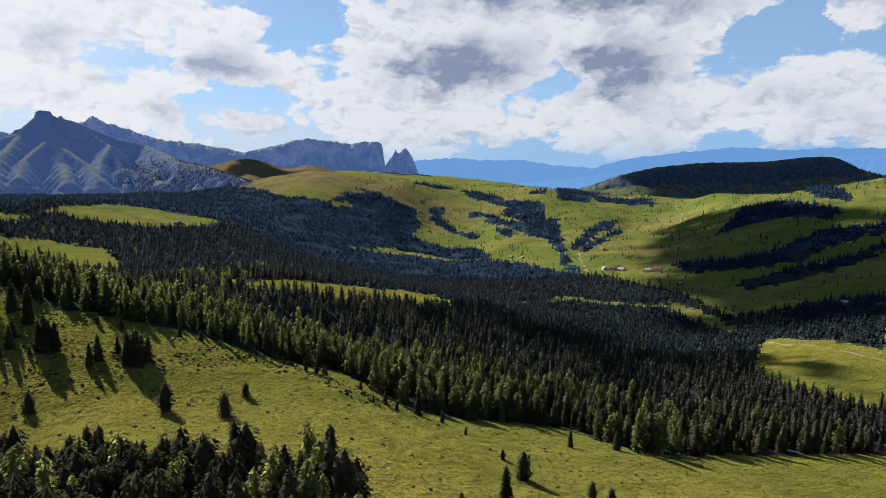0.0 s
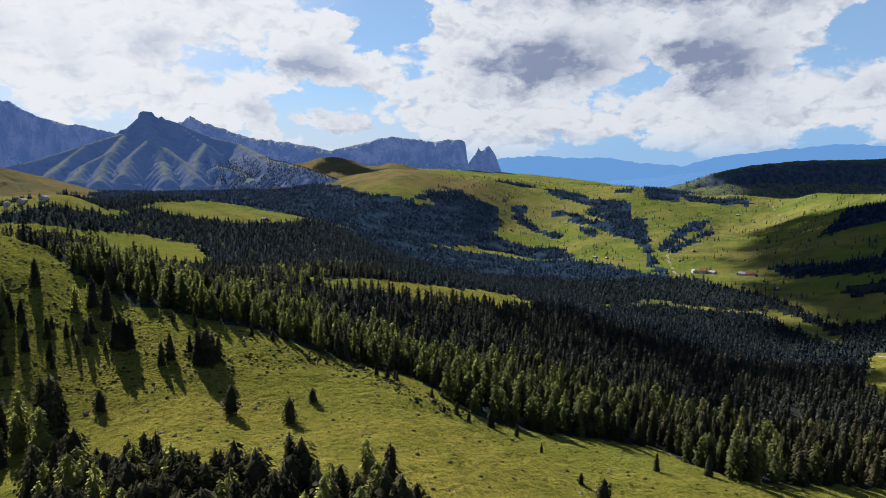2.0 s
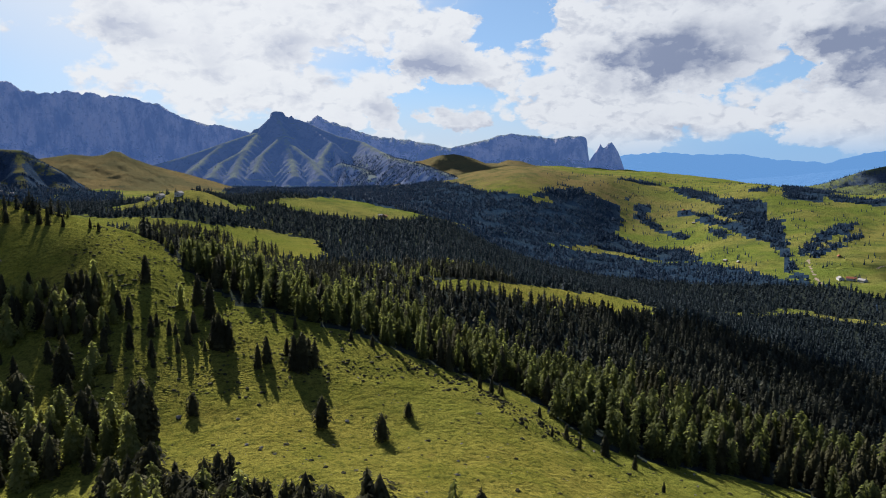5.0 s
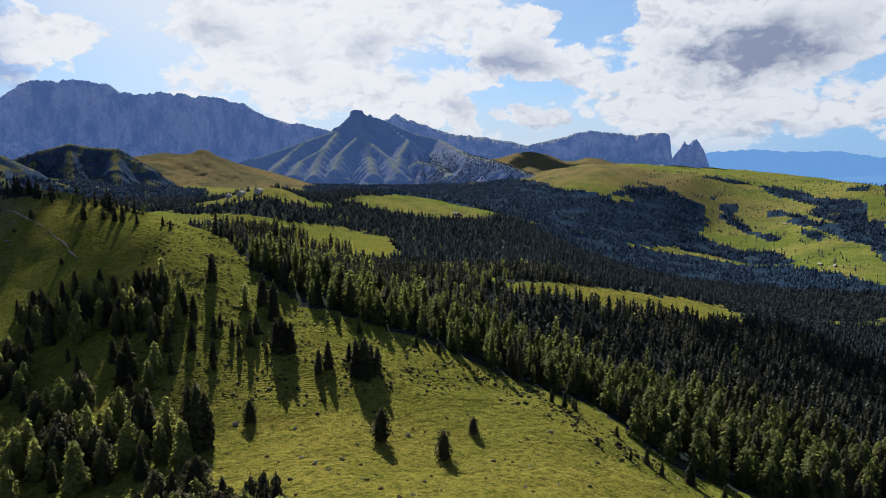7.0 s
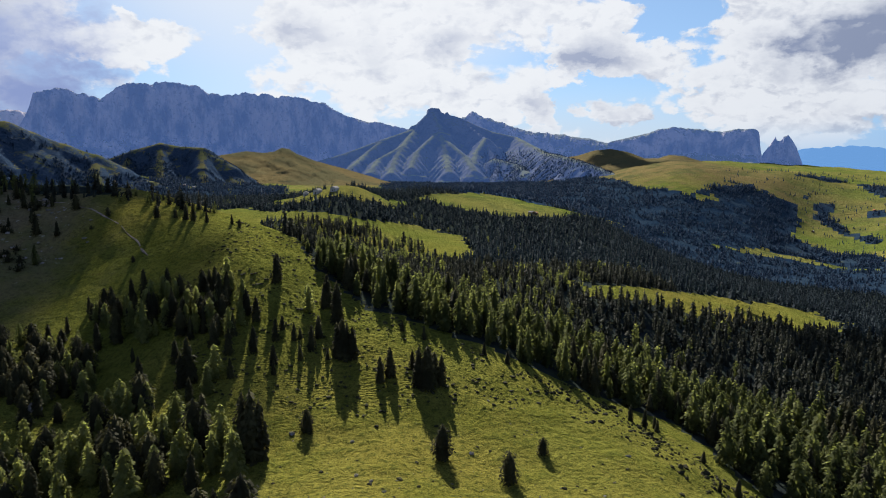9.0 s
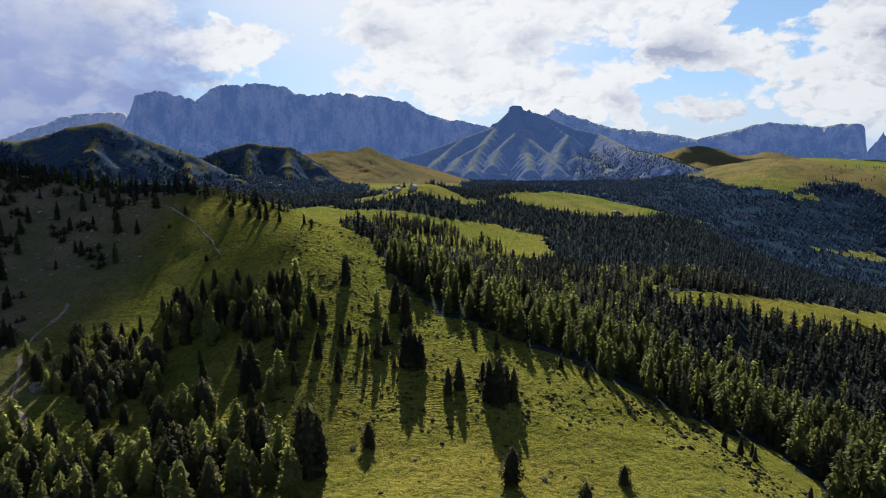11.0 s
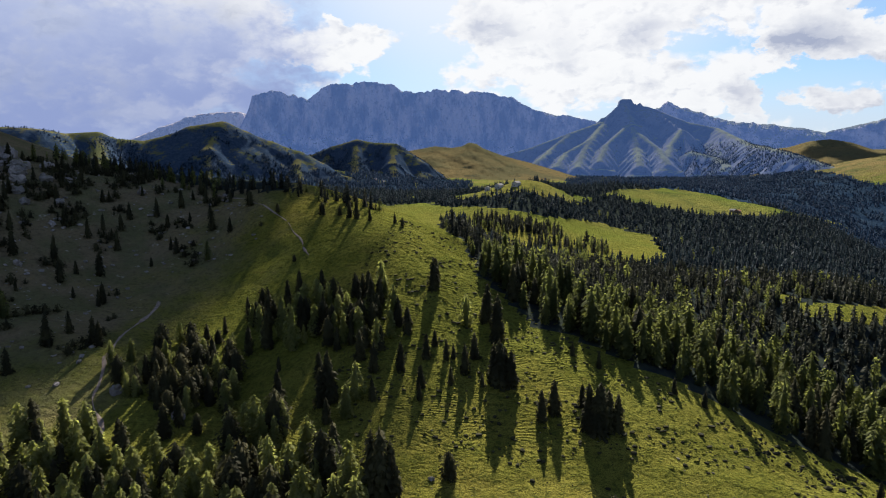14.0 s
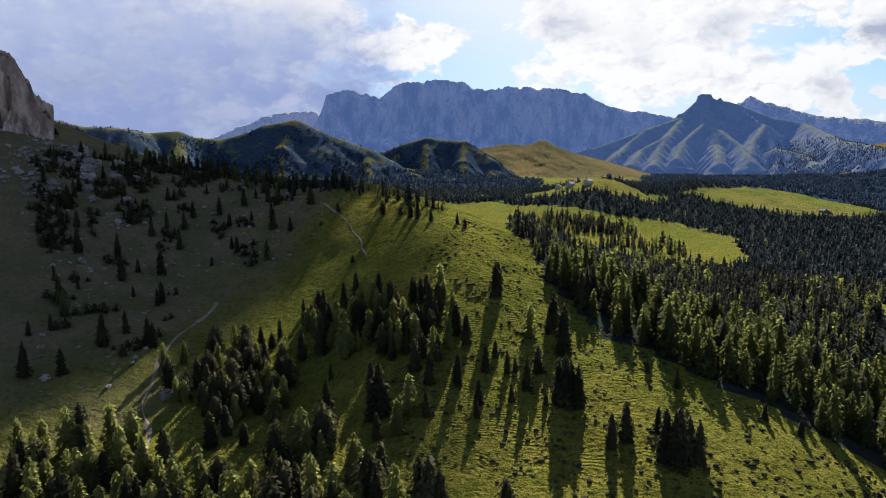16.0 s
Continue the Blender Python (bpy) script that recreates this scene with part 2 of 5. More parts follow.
def build_meadow(n, s):
    p = place(n)
    big, mid, fine, tuft = n.noise(p, 0.006, 5.0), n.noise(p, 0.05, 5.0, 0.6), n.noise(p, 0.55, 5.0, 0.65), n.noise(p, 2.6, 3.0, 0.7)
    c = n.mix(n.ramp(big, 0.40, 0.62), (0.138, 0.139, 0.025), (0.180, 0.153, 0.030))
    c = n.mix(n.ramp(mid, 0.42, 0.66, 0.0, 0.6), c, (0.094, 0.099, 0.015))
    c = n.mix(n.ramp(fine, 0.46, 0.66, 0.0, 0.72), c, (0.044, 0.052, 0.012))
    c = n.mix(n.ramp(n.noise(p, 0.09, 6.0, 0.7), 0.60, 0.74, 0.0, 0.55), c, (0.13, 0.095, 0.03))
    c = n.mix(n.ramp(tuft, 0.46, 0.64, 0.0, 0.68), c, (0.026, 0.031, 0.009))
    where = n.add("ShaderNodeSeparateXYZ")
    n.put(where.inputs[0], p)
    wx, wy = where.outputs[0], where.outputs[1]
    rough_edge = n.m("MULTIPLY", n.m("SUBTRACT", n.noise(p, 0.03, 7.0, 0.65), 0.5), 190.0)
    # stony, browner turf on the slope under the crag
    stony = n.m("MULTIPLY", n.ramp(n.m("ADD", wx, n.m("MULTIPLY", rough_edge, 0.9)), -95.0, -185.0), n.ramp(wy, 620.0, 500.0))
    turf = n.mix(n.ramp(mid, 0.4, 0.62), (0.150, 0.118, 0.068), (0.105, 0.100, 0.048))
    turf = n.mix(n.ramp(fine, 0.45, 0.72, 0.0, 0.7), turf, (0.075, 0.060, 0.036))
    turf = n.mix(n.ramp(n.noise(p, 0.16, 7.0, 0.75), 0.61, 0.68, 0.0, 0.7), turf, (0.34, 0.30, 0.26))
    c = n.mix(stony, c, turf)
    # mown, paler pastures beyond the valley, dry ochre grass on the far alp
    away = n.m("SQRT", n.m("ADD", n.m("MULTIPLY", wx, wx), n.m("MULTIPLY", wy, wy)))
    patch = n.noise(p, 0.0045, 6.0, 0.62)
    pale = n.mix(n.ramp(patch, 0.42, 0.60), (0.082, 0.104, 0.020), (0.132, 0.122, 0.034))
    pale = n.mix(n.ramp(n.noise(p, 0.02, 6.0, 0.7), 0.46, 0.66, 0.0, 0.75), pale, (0.042, 0.056, 0.020))
    pale = n.mix(n.ramp(n.noise(p, 0.055, 6.0, 0.7), 0.58, 0.68, 0.0, 0.5), pale, (0.026, 0.034, 0.018))
    c = n.mix(n.ramp(n.m("ADD", away, n.m("MULTIPLY", rough_edge, 2.0)), 700.0, 1300.0, 0.0, 0.85), c, pale)
    # fields mown at different times
    warp_field = n.add("ShaderNodeTexNoise")
    n.put(warp_field.inputs["Vector"], p)
    warp_field.inputs["Scale"].default_value, warp_field.inputs["Detail"].default_value = 0.012, 5.0
    cells = n.add("ShaderNodeTexVoronoi")
    n.put(cells.inputs["Vector"], n.vm("ADD", p, n.vm("MULTIPLY", warp_field.outputs["Color"], (90.0, 90.0, 0.0))))
    cells.inputs["Scale"].default_value = 0.0075
    tint = n.add("ShaderNodeSeparateColor")
    n.put(tint.inputs[0], cells.outputs["Color"])
    pale = n.mix(n.ramp(tint.outputs[0], 0.35, 0.75, 0.0, 0.65), pale, (0.158, 0.120, 0.040))
    pale = n.mix(n.ramp(tint.outputs[1], 0.55, 0.9, 0.0, 0.5), pale, (0.050, 0.078, 0.020))
    dry = n.mix(n.ramp(n.noise(p, 0.012, 6.0, 0.65), 0.4, 0.65), (0.128, 0.096, 0.040), (0.070, 0.070, 0.028))
    c = n.mix(n.m("MULTIPLY", n.ramp(n.m("ADD", away, n.m("MULTIPLY", rough_edge, 6.0)), 2200.0, 2700.0), n.ramp(wx, 1700.0, 1100.0)), c, dry)
    n.put(s.inputs["Base Color"], c)
    matt(s)
    # cattle terraces follow the contours of the spur
    sep = n.add("ShaderNodeSeparateXYZ")
    n.put(sep.inputs[0], p)
    band = n.m("SINE", n.m("ADD", n.m("MULTIPLY", sep.outputs[2], 19.0), n.m("MULTIPLY", n.noise(p, 0.035, 6.0, 0.62), 60.0)))
    spur = n.m("MULTIPLY", n.ramp(sep.outputs[1], 225.0, 262.0), n.m("MULTIPLY", n.ramp(sep.outputs[0], 48.0, 15.0), n.ramp(sep.outputs[0], -70.0, -35.0)))
    spur = n.m("MULTIPLY", spur, n.ramp(sep.outputs[1], 420.0, 370.0))
    h = n.m("ADD", n.m("MULTIPLY", n.m("MULTIPLY", band, spur), n.ramp(n.noise(p, 0.22, 4.0, 0.6), 0.42, 0.64, 0.0, 0.30)), n.m("ADD", n.m("ADD", n.m("MULTIPLY", fine, 1.6), n.m("MULTIPLY", n.noise(p, 0.10, 4.0, 0.55), 4.4)), n.m("MULTIPLY", tuft, 0.6)))
    bump(n, s, h, 1.0, 1.3)


def build_turf(a, b, stone, share, scale=1.0):
    def build(n, s):
        p = place(n)
        c = n.mix(n.ramp(n.noise(p, 0.02 * scale, 6.0, 0.6), 0.38, 0.62), a, b)
        c = n.mix(n.ramp(n.noise(p, 0.22 * scale, 6.0, 0.65), 0.48, 0.72, 0.0, 0.6), c, tuple(v * 0.5 for v in a))
        c = n.mix(n.m("MULTIPLY", n.ramp(n.noise(p, 0.11 * scale, 7.0, 0.72), 0.56, 0.66), share), c, stone)
        n.put(s.inputs["Base Color"], c)
        matt(s)
        bump(n, s, n.noise(p, 0.7 * scale, 6.0, 0.7), 0.9, 0.8 / scale)
    return build


def build_conifer(dark, light, through, thin=0.45):
    def build(n, s):
        p = place(n)
        c = n.mix(n.ramp(n.noise(p, 0.13, 1.0), 0.42, 0.58), dark, light)
        info = n.add("ShaderNodeNewGeometry")
        c = n.mix(n.m("MULTIPLY", info.outputs["Random Per Island"], 0.50), c, tuple(v * 0.4 for v in dark))
        n.put(s.inputs["Base Color"], c)
        matt(s, 0.9, 0.03)
        tr = n.add("ShaderNodeBsdfTranslucent")
        n.put(tr.inputs["Color"], n.mix(1.0, c, through, "MULTIPLY"))
        m = n.add("ShaderNodeMixShader")
        m.inputs[0].default_value = thin
        n.t.links.new(s.outputs[0], m.inputs[1])
        n.t.links.new(tr.outputs[0], m.inputs[2])
        out = [k for k in n.t.nodes if k.bl_idname == "ShaderNodeOutputMaterial"][0]
        n.t.links.new(m.outputs[0], out.inputs[0])
    return build


def build_bark(n, s):
    p = place(n)
    n.put(s.inputs["Base Color"], n.mix(n.noise(p, 3.0), (0.07, 0.05, 0.035), (0.16, 0.12, 0.09)))
    matt(s)


def build_floor(n, s):
    p = place(n)
    # floor colours darkened and blued to paint in shade and haze
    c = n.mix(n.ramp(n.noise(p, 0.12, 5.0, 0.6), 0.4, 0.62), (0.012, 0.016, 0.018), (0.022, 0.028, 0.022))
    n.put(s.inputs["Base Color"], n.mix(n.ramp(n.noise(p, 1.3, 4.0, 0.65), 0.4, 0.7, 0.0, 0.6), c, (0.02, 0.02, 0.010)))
    matt(s)


def build_heath(n, s):
    """Dark dwarf-shrub heath with pale grass glades; distance haze tinted blue into its colours."""
    p = place(n)
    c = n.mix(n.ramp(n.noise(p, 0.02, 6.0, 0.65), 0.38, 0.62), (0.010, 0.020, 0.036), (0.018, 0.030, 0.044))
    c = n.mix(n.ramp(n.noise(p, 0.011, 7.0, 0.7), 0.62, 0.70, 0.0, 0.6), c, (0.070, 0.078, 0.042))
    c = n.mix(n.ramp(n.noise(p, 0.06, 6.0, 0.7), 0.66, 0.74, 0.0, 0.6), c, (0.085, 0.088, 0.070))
    n.put(s.inputs["Base Color"], c)
    matt(s)
    bump(n, s, n.noise(p, 0.08, 5.0, 0.65), 1.0, 4.0)


def build_track(n, s):
    p = place(n)
    c = n.mix(n.ramp(n.noise(p, 0.5, 5.0, 0.65), 0.35, 0.65), (0.13, 0.10, 0.078), (0.22, 0.172, 0.138))
    n.put(s.inputs["Base Color"], c)
    matt(s)
    bump(n, s, n.noise(p, 2.0, 5.0, 0.7), 0.8, 0.3)


def build_plank(a, b):
    def build(n, s):
        p = place(n)
        n.put(s.inputs["Base Color"], n.mix(n.noise(n.vm("MULTIPLY", p, (1.0, 1.0, 6.0)), 1.2, 4.0), a, b))
        matt(s, 0.85)
    return build


def build_cloud(n, s):
    n.put(s.inputs["Base Color"], n.mix(n.noise(place(n), 0.006, 5.0), (0.80, 0.80, 0.82), (0.9, 0.9, 0.9)))
    matt(s, 1.0, 0.0)


def build_hill(n, s):
    """Grass broken by alder scrub; steep sides painted darker and bluer for shade and haze."""
    p = place(n)
    a, b, f = n.noise(p, 0.012, 6.0, 0.6), n.noise(n.vm("MULTIPLY", p, (1.0, 1.0, 0.5)), 0.045, 7.0, 0.68), n.noise(p, 0.16, 5.0, 0.7)
    grass = n.mix(n.ramp(a, 0.4, 0.6), (0.068, 0.072, 0.032), (0.098, 0.088, 0.038))
    grass = n.mix(n.ramp(f, 0.5, 0.7, 0.0, 0.6), grass, (0.05, 0.054, 0.022))
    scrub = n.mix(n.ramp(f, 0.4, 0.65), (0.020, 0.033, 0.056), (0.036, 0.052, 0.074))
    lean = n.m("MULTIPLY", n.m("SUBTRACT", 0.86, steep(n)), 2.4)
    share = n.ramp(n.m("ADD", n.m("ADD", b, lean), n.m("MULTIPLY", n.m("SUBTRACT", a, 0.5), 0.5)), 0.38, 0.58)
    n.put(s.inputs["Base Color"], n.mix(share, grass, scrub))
    matt(s)
    bump(n, s, n.m("ADD", b, n.m("MULTIPLY", f, 0.5)), 0.8, 2.5)


def build_rock(pale, grey, grass, grass_from, scale=1.0, haze_glow=None, depth=14.0):
    def build(n, s):
        p = place(n)
        sc = n.vm("MULTIPLY", p, (1.0, 1.0, 0.4))
        a, b = n.noise(sc, 0.012 * scale, 8.0, 0.62), n.noise(p, 0.05 * scale, 6.0, 0.6)
        c = n.mix(n.ramp(a, 0.38, 0.62), grey, pale)
        c = n.mix(n.ramp(b, 0.52, 0.72, 0.0, 0.6), c, tuple(v * 0.55 for v in grey))
        up = n.m("ADD", steep(n), n.m("MULTIPLY", n.m("SUBTRACT", b, 0.5), 0.25))
        c = n.mix(n.ramp(up, grass_from - 0.05, grass_from + 0.07), c, n.mix(n.ramp(a, 0.4, 0.6), grass, tuple(v * 0.6 for v in grass)))
        n.put(s.inputs["Base Color"], c)
        matt(s)
        bump(n, s, n.m("ADD", a, n.m("MULTIPLY", b, 0.6)), 1.0, depth / scale)
        if haze_glow:
            # blue emission added to stand in for haze before the far backdrop
            n.put(s.inputs["Emission Color"], (*haze_glow, 1.0))
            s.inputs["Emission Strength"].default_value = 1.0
    return build


MEADOW = material("alpine_meadow", build_meadow)
SPRUCE = material("spruce_needles", build_conifer((0.032, 0.031, 0.018), (0.058, 0.054, 0.027), (1.25, 1.22, 0.75), 0.32))
LARCH = material("larch_needles", build_conifer((0.150, 0.156, 0.062), (0.232, 0.236, 0.096), (1.6, 1.62, 0.9), 0.66))
MID_SPRUCE = material("dark_spruce_needles", build_conifer((0.023, 0.025, 0.020), (0.041, 0.042, 0.030), (1.1, 1.12, 0.85), 0.28))
FOREST_LARCH = material("larch_forest_needles", build_conifer((0.066, 0.074, 0.031), (0.118, 0.126, 0.050), (1.6, 1.6, 0.9), 0.60))
# shade and distance haze painted into these spruces as darker, bluer base colours
DARK_SPRUCE = material("hazed_valley_spruce", build_conifer((0.014, 0.021, 0.027), (0.027, 0.036, 0.040), (1.0, 1.05, 0.9), 0.25))
FAR_SPRUCE = material("hazed_far_spruce", build_conifer((0.012, 0.025, 0.048), (0.021, 0.038, 0.066), (1.0, 1.05, 1.0), 0.20))
BARK = material("conifer_bark", build_bark)
LIMESTONE = material("limestone_massif", build_rock((0.300, 0.258, 0.255), (0.112, 0.116, 0.142), (0.13, 0.13, 0.08), 0.78, haze_glow=(0.012, 0.025, 0.066), depth=14.0))
SCREE = material("pale_scree_and_rock", build_rock((0.40, 0.34, 0.32), (0.22, 0.20, 0.20), (0.34, 0.29, 0.26), 0.72, haze_glow=(0.014, 0.026, 0.062), depth=12.0))
TURF_ROCK = material("turf_and_rock", build_rock((0.085, 0.084, 0.090), (0.046, 0.050, 0.060), (0.104, 0.104, 0.044), 0.84, haze_glow=(0.009, 0.019, 0.050), depth=4.0))
BLUE_RANGE = material("far_blue_range", build_rock((0.020, 0.026, 0.038), (0.014, 0.020, 0.032), (0.018, 0.024, 0.036), 0.95, haze_glow=(0.052, 0.114, 0.222), depth=20.0))
GREEN_HILL = material("green_hill", build_hill)
# base colours blued to paint haze and shade onto the hill
TABLE_HILL = material("hazed_table_hill", build_rock((0.042, 0.056, 0.080), (0.022, 0.032, 0.050), (0.088, 0.100, 0.042), 0.90, 5.0))
CRAG = material("crag_rock", build_rock((0.24, 0.21, 0.195), (0.13, 0.115, 0.105), (0.10, 0.095, 0.04), 0.90, 6.0))
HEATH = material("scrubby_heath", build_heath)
FOREST_FLOOR = material("forest_floor", build_floor)
TRACK = material("gravel_track", build_track)
WOOD_WALL = material("weathered_larch_boards", build_plank((0.10, 0.065, 0.04), (0.20, 0.14, 0.09)))
PLASTER = material("white_plaster", build_plank((0.30, 0.29, 0.28), (0.38, 0.36, 0.35)))
SHINGLE = material("grey_shingle_roof", build_plank((0.16, 0.15, 0.14), (0.27, 0.25, 0.24)))
RED_ROOF = material("red_tile_roof", build_plank((0.20, 0.07, 0.045), (0.28, 0.11, 0.07)))
DARK_WOOD = material("dark_wood", build_plank((0.04, 0.03, 0.02), (0.07, 0.05, 0.035)))
CLOUD = material("cloud", build_cloud)
OCHRE = material("dry_ochre_grass", build_turf((0.108, 0.082, 0.037), (0.076, 0.068, 0.034), (0.045, 0.050, 0.030), 0.8, 0.25))
CRAG_WALL = material("brown_crag_wall", build_rock((0.50, 0.36, 0.29), (0.25, 0.175, 0.145), (0.13, 0.11, 0.06), 0.93, 9.0))

# ---- ground form: named crests, floors and slopes fitted to the camera's view, joined by a thin plate ----
LANDFORMS = {
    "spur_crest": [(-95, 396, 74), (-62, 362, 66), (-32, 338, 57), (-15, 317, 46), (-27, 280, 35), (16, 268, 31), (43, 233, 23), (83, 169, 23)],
    "spur_meadow": [(-6, 243, 25), (50, 214, 22), (32, 181, 29), (115, 147, 16), (179, 174, -1), (227, 174, -14), (191, 212, -9), (92, 254, 20), (137, 229, 3), (41, 272, 30)],
    "bowl_floor": [(-76, 254, 22), (-92, 260, 26), (-60, 273, 28), (-81, 289, 28), (-131, 295, 36), (-144, 338, 41), (-120, 316, 34), (-68, 299, 36), (-110, 228, 18), (-26, 239, 25)],
    "bowl_rim": [(-192, 304, 50), (-180, 361, 52), (-210, 344, 60), (-228, 359, 72), (-200, 383, 67), (-210, 428, 83), (-140, 416, 79), (-151, 411, 74), (-125, 369, 53), (-330, 430, 108), (-395, 490, 126), (-520, 420, 160)],
    "forest_flank": [(54, 296, 32), (45, 353, 34), (95, 291, 16), (84, 376, 19), (144, 300, 1), (153, 377, 1), (184, 363, -8), (199, 317, -10), (274, 251, -29), (329, 262, -34), (367, 362, -45), (330, 486, -27), (12, 397, 42), (95, 412, 11)],
    "strip_meadow": [(151, 463, 20), (265, 472, -14), (347, 580, -36), (364, 553, -30), (200, 540, 8)],
    "middle_plateau": [(0, 860, 8), (5, 716, 14), (-60, 560, 30), (112, 922, -5), (387, 939, -42), (445, 1077, -68), (329, 1150, -14), (227, 1219, 7), (302, 1307, 5), (8, 1123, 17), (-79, 1116, 62), (-130, 1300, 42), (-40, 1420, 38), (79, 1364, 40), (-149, 1051, 38), (-250, 700, 40)],
    "behind_rim": [(-300, 620, 66), (-420, 820, 48), (-640, 900, 55), (-760, 1150, 58), (-330, 930, 38), (-520, 640, 80)],
    "valley": [(610, 455, -87), (762, 533, -101), (626, 395, -68), (936, 767, -105), (1039, 1051, -107), (700, 1350, -118), (560, 1500, -80), (511, 294, -46), (420, 180, -40)],
    "pastures": [(1049, 1579, -129), (1186, 2021, -91), (1638, 1539, -71), (1373, 1377, -72), (1793, 1471, -35), (1290, 3030, 86), (920, 2397, 66), (1094, 2793, 94), (1332, 2576, 58), (1823, 2255, 30), (2003, 1811, 4), (1893, 1475, 18), (650, 2000, -20)],
    "pasture_rim": [(1516, 2931, 48), (2075, 2566, 18), (2272, 2394, -6), (2374, 2145, -25), (2288, 1782, -15), (2240, 1508, 5), (2333, 1360, 32), (2492, 1277, 66)],
    "far_slopes": [(412, 2527, 4), (292, 2435, 6), (64, 2499, 8), (-161, 3392, 0), (139, 3960, -8), (-474, 2400, 22), (-647, 1786, 42), (-567, 2022, 32), (-289, 2383, 14), (-111, 2498, 10), (-779, 1729, 60), (-400, 1150, 36), (-957, 1385, 60), (-1500, 3500, 90), (100, 1800, 28), (1000, 3870, 40), (1700, 3600, 85), (600, 3200, 10), (1500, 2750, 60)],
    "shaded_hill": [(1150, 640, -48), (1510, 980, 8), (2100, 1050, 80), (1500, 500, 20), (900, 100, -20)],
    "outside": [(0, 90, 36), (-160, 120, 30), (0, -250, 40), (-700, -300, 120), (700, -500, -40), (0, -2000, 60), (-2600, 0, 200), (2600, -600, 60), (-2500, 2500, 120), (3600, 1500, 60), (0, -4500, 60), (0, 4900, 0), (4500, 0, 60), (-4500, 0, 200)],
}


def warp(x, y):
    r = np.hypot(x, y) + 1e-6
    k = np.log1p(r / 160.0) / r
    return x * k, y * k


def plate(d2):
    return 0.5 * d2 * np.log(d2 + 1e-9)


SPOTS = np.array([p for line in LANDFORMS.values() for p in line], float)
SU, SV = warp(SPOTS[:, 0], SPOTS[:, 1])


def lift(x, y):
    return np.hypot(x, y) + 220.0


def solve_plate():
    n = len(SPOTS)
    a = np.zeros((n + 3, n + 3))
    a[:n, :n] = plate((SU[:, None] - SU) ** 2 + (SV[:, None] - SV) ** 2) + np.eye(n) * 0.0006
    a[:n, n:] = np.stack([np.ones(n), SU, SV], 1)
    a[n:, :n] = a[:n, n:].T
    b = np.zeros(n + 3)
    b[:n] = (SPOTS[:, 2] - 60.0) / lift(SPOTS[:, 0], SPOTS[:, 1])
    return np.linalg.solve(a, b)


PLATE = solve_plate()


def swell(x, y, size, seed):
    """Smooth rolling unevenness from a few crossed waves."""
    rng = np.random.RandomState(seed)
    z = 0.0
    for k in range(9):
        a, f, ph = rng.uniform(0, 6.283), rng.uniform(0.6, 1.9) / size, rng.uniform(0, 6.283)
        z = z + np.sin((x * np.cos(a) + y * np.sin(a)) * f * 6.283 + ph + 1.3 * np.sin((x * np.sin(a) - y * np.cos(a)) * f * 4.1 + ph * 2))
    return z / 9.0


def base_height(x, y):
    x, y = np.asarray(x, float), np.asarray(y, float)
    shape = x.shape
    x, y = x.ravel(), y.ravel()
    out = np.empty(len(x))
    for i in range(0, len(x), 20000):
        u, v = warp(x[i:i + 20000], y[i:i + 20000])
        q = plate((u[:, None] - SU) ** 2 + (v[:, None] - SV) ** 2) @ PLATE[:-3] + PLATE[-3] + PLATE[-2] * u + PLATE[-1] * v
        out[i:i + 20000] = q * lift(x[i:i + 20000], y[i:i + 20000]) + 60.0
    return out.reshape(shape)


def ground_height(x, y):
    r = np.hypot(x, y)
    z = base_height(x, y)
    far = np.clip((r - 300) / 1500, 0, 1)
    return z + swell(x, y, 26, 3) * 0.8 * (1 - far) + swell(x, y, 9, 5) * 0.3 * (1 - far) + swell(x, y, 160, 7) * (1.0 + 5 * far) + swell(x, y, 60, 9) * (0.6 + 1.6 * far)

# ---- land cover in plan: woods, groves, clearings, tracks ----
FLANK_FOREST = [(30, 332), (44, 318), (58, 306), (76, 300), (93, 296), (118, 286), (122, 258), (126, 238), (136, 233), (144, 229), (170, 226), (196, 220), (194, 201), (191, 174), (233, 176), (261, 172), (297, 166), (333, 155), (435, 204), (425, 232), (421, 256), (445, 301), (665, 438), (753, 528), (845, 722), (742, 840), (372, 641), (250, 550), (149, 470), (132, 478), (114, 683), (85, 1004)]
VALLEY_FOREST = [(153, 481), (296, 649), (399, 688), (769, 871), (869, 732), (776, 552), (694, 461), (626, 340), (604, 288), (807, 387), (875, 493), (888, 563), (850, 606), (964, 825), (992, 1023), (977, 1091), (1027, 1474), (872, 1591), (699, 1600), (610, 1641), (488, 1572), (261, 1218), (234, 1223), (113, 1144), (56, 1183), (13, 1222), (-28, 1148), (-26, 976), (45, 984), (96, 978), (127, 758), (137, 499)]
HUT_WOOD = [(-274, 1162), (-351, 1732), (-85, 1107), (-85, 1860), (11, 1296), (104, 1246), (199, 1156), (250, 1169), (530, 1648), (732, 1679), (353, 808), (220, 664), (132, 658), (88, 779), (89, 988), (32, 1005), (-24, 941), (-95, 947), (-181, 1002)]
GULLY_WOOD = [(-75, 808), (-46, 881), (11, 735), (90, 803), (135, 571), (110, 574), (41, 598), (-20, 672)]
SPUR_WOOD = [(-42, 420), (-153, 873), (-124, 906), (-84, 859), (-20, 737), (48, 634), (88, 523), (119, 463), (93, 294), (82, 294), (66, 298), (51, 303), (39, 313), (26, 318), (8, 325), (-3, 347), (-16, 353), (-34, 405)]
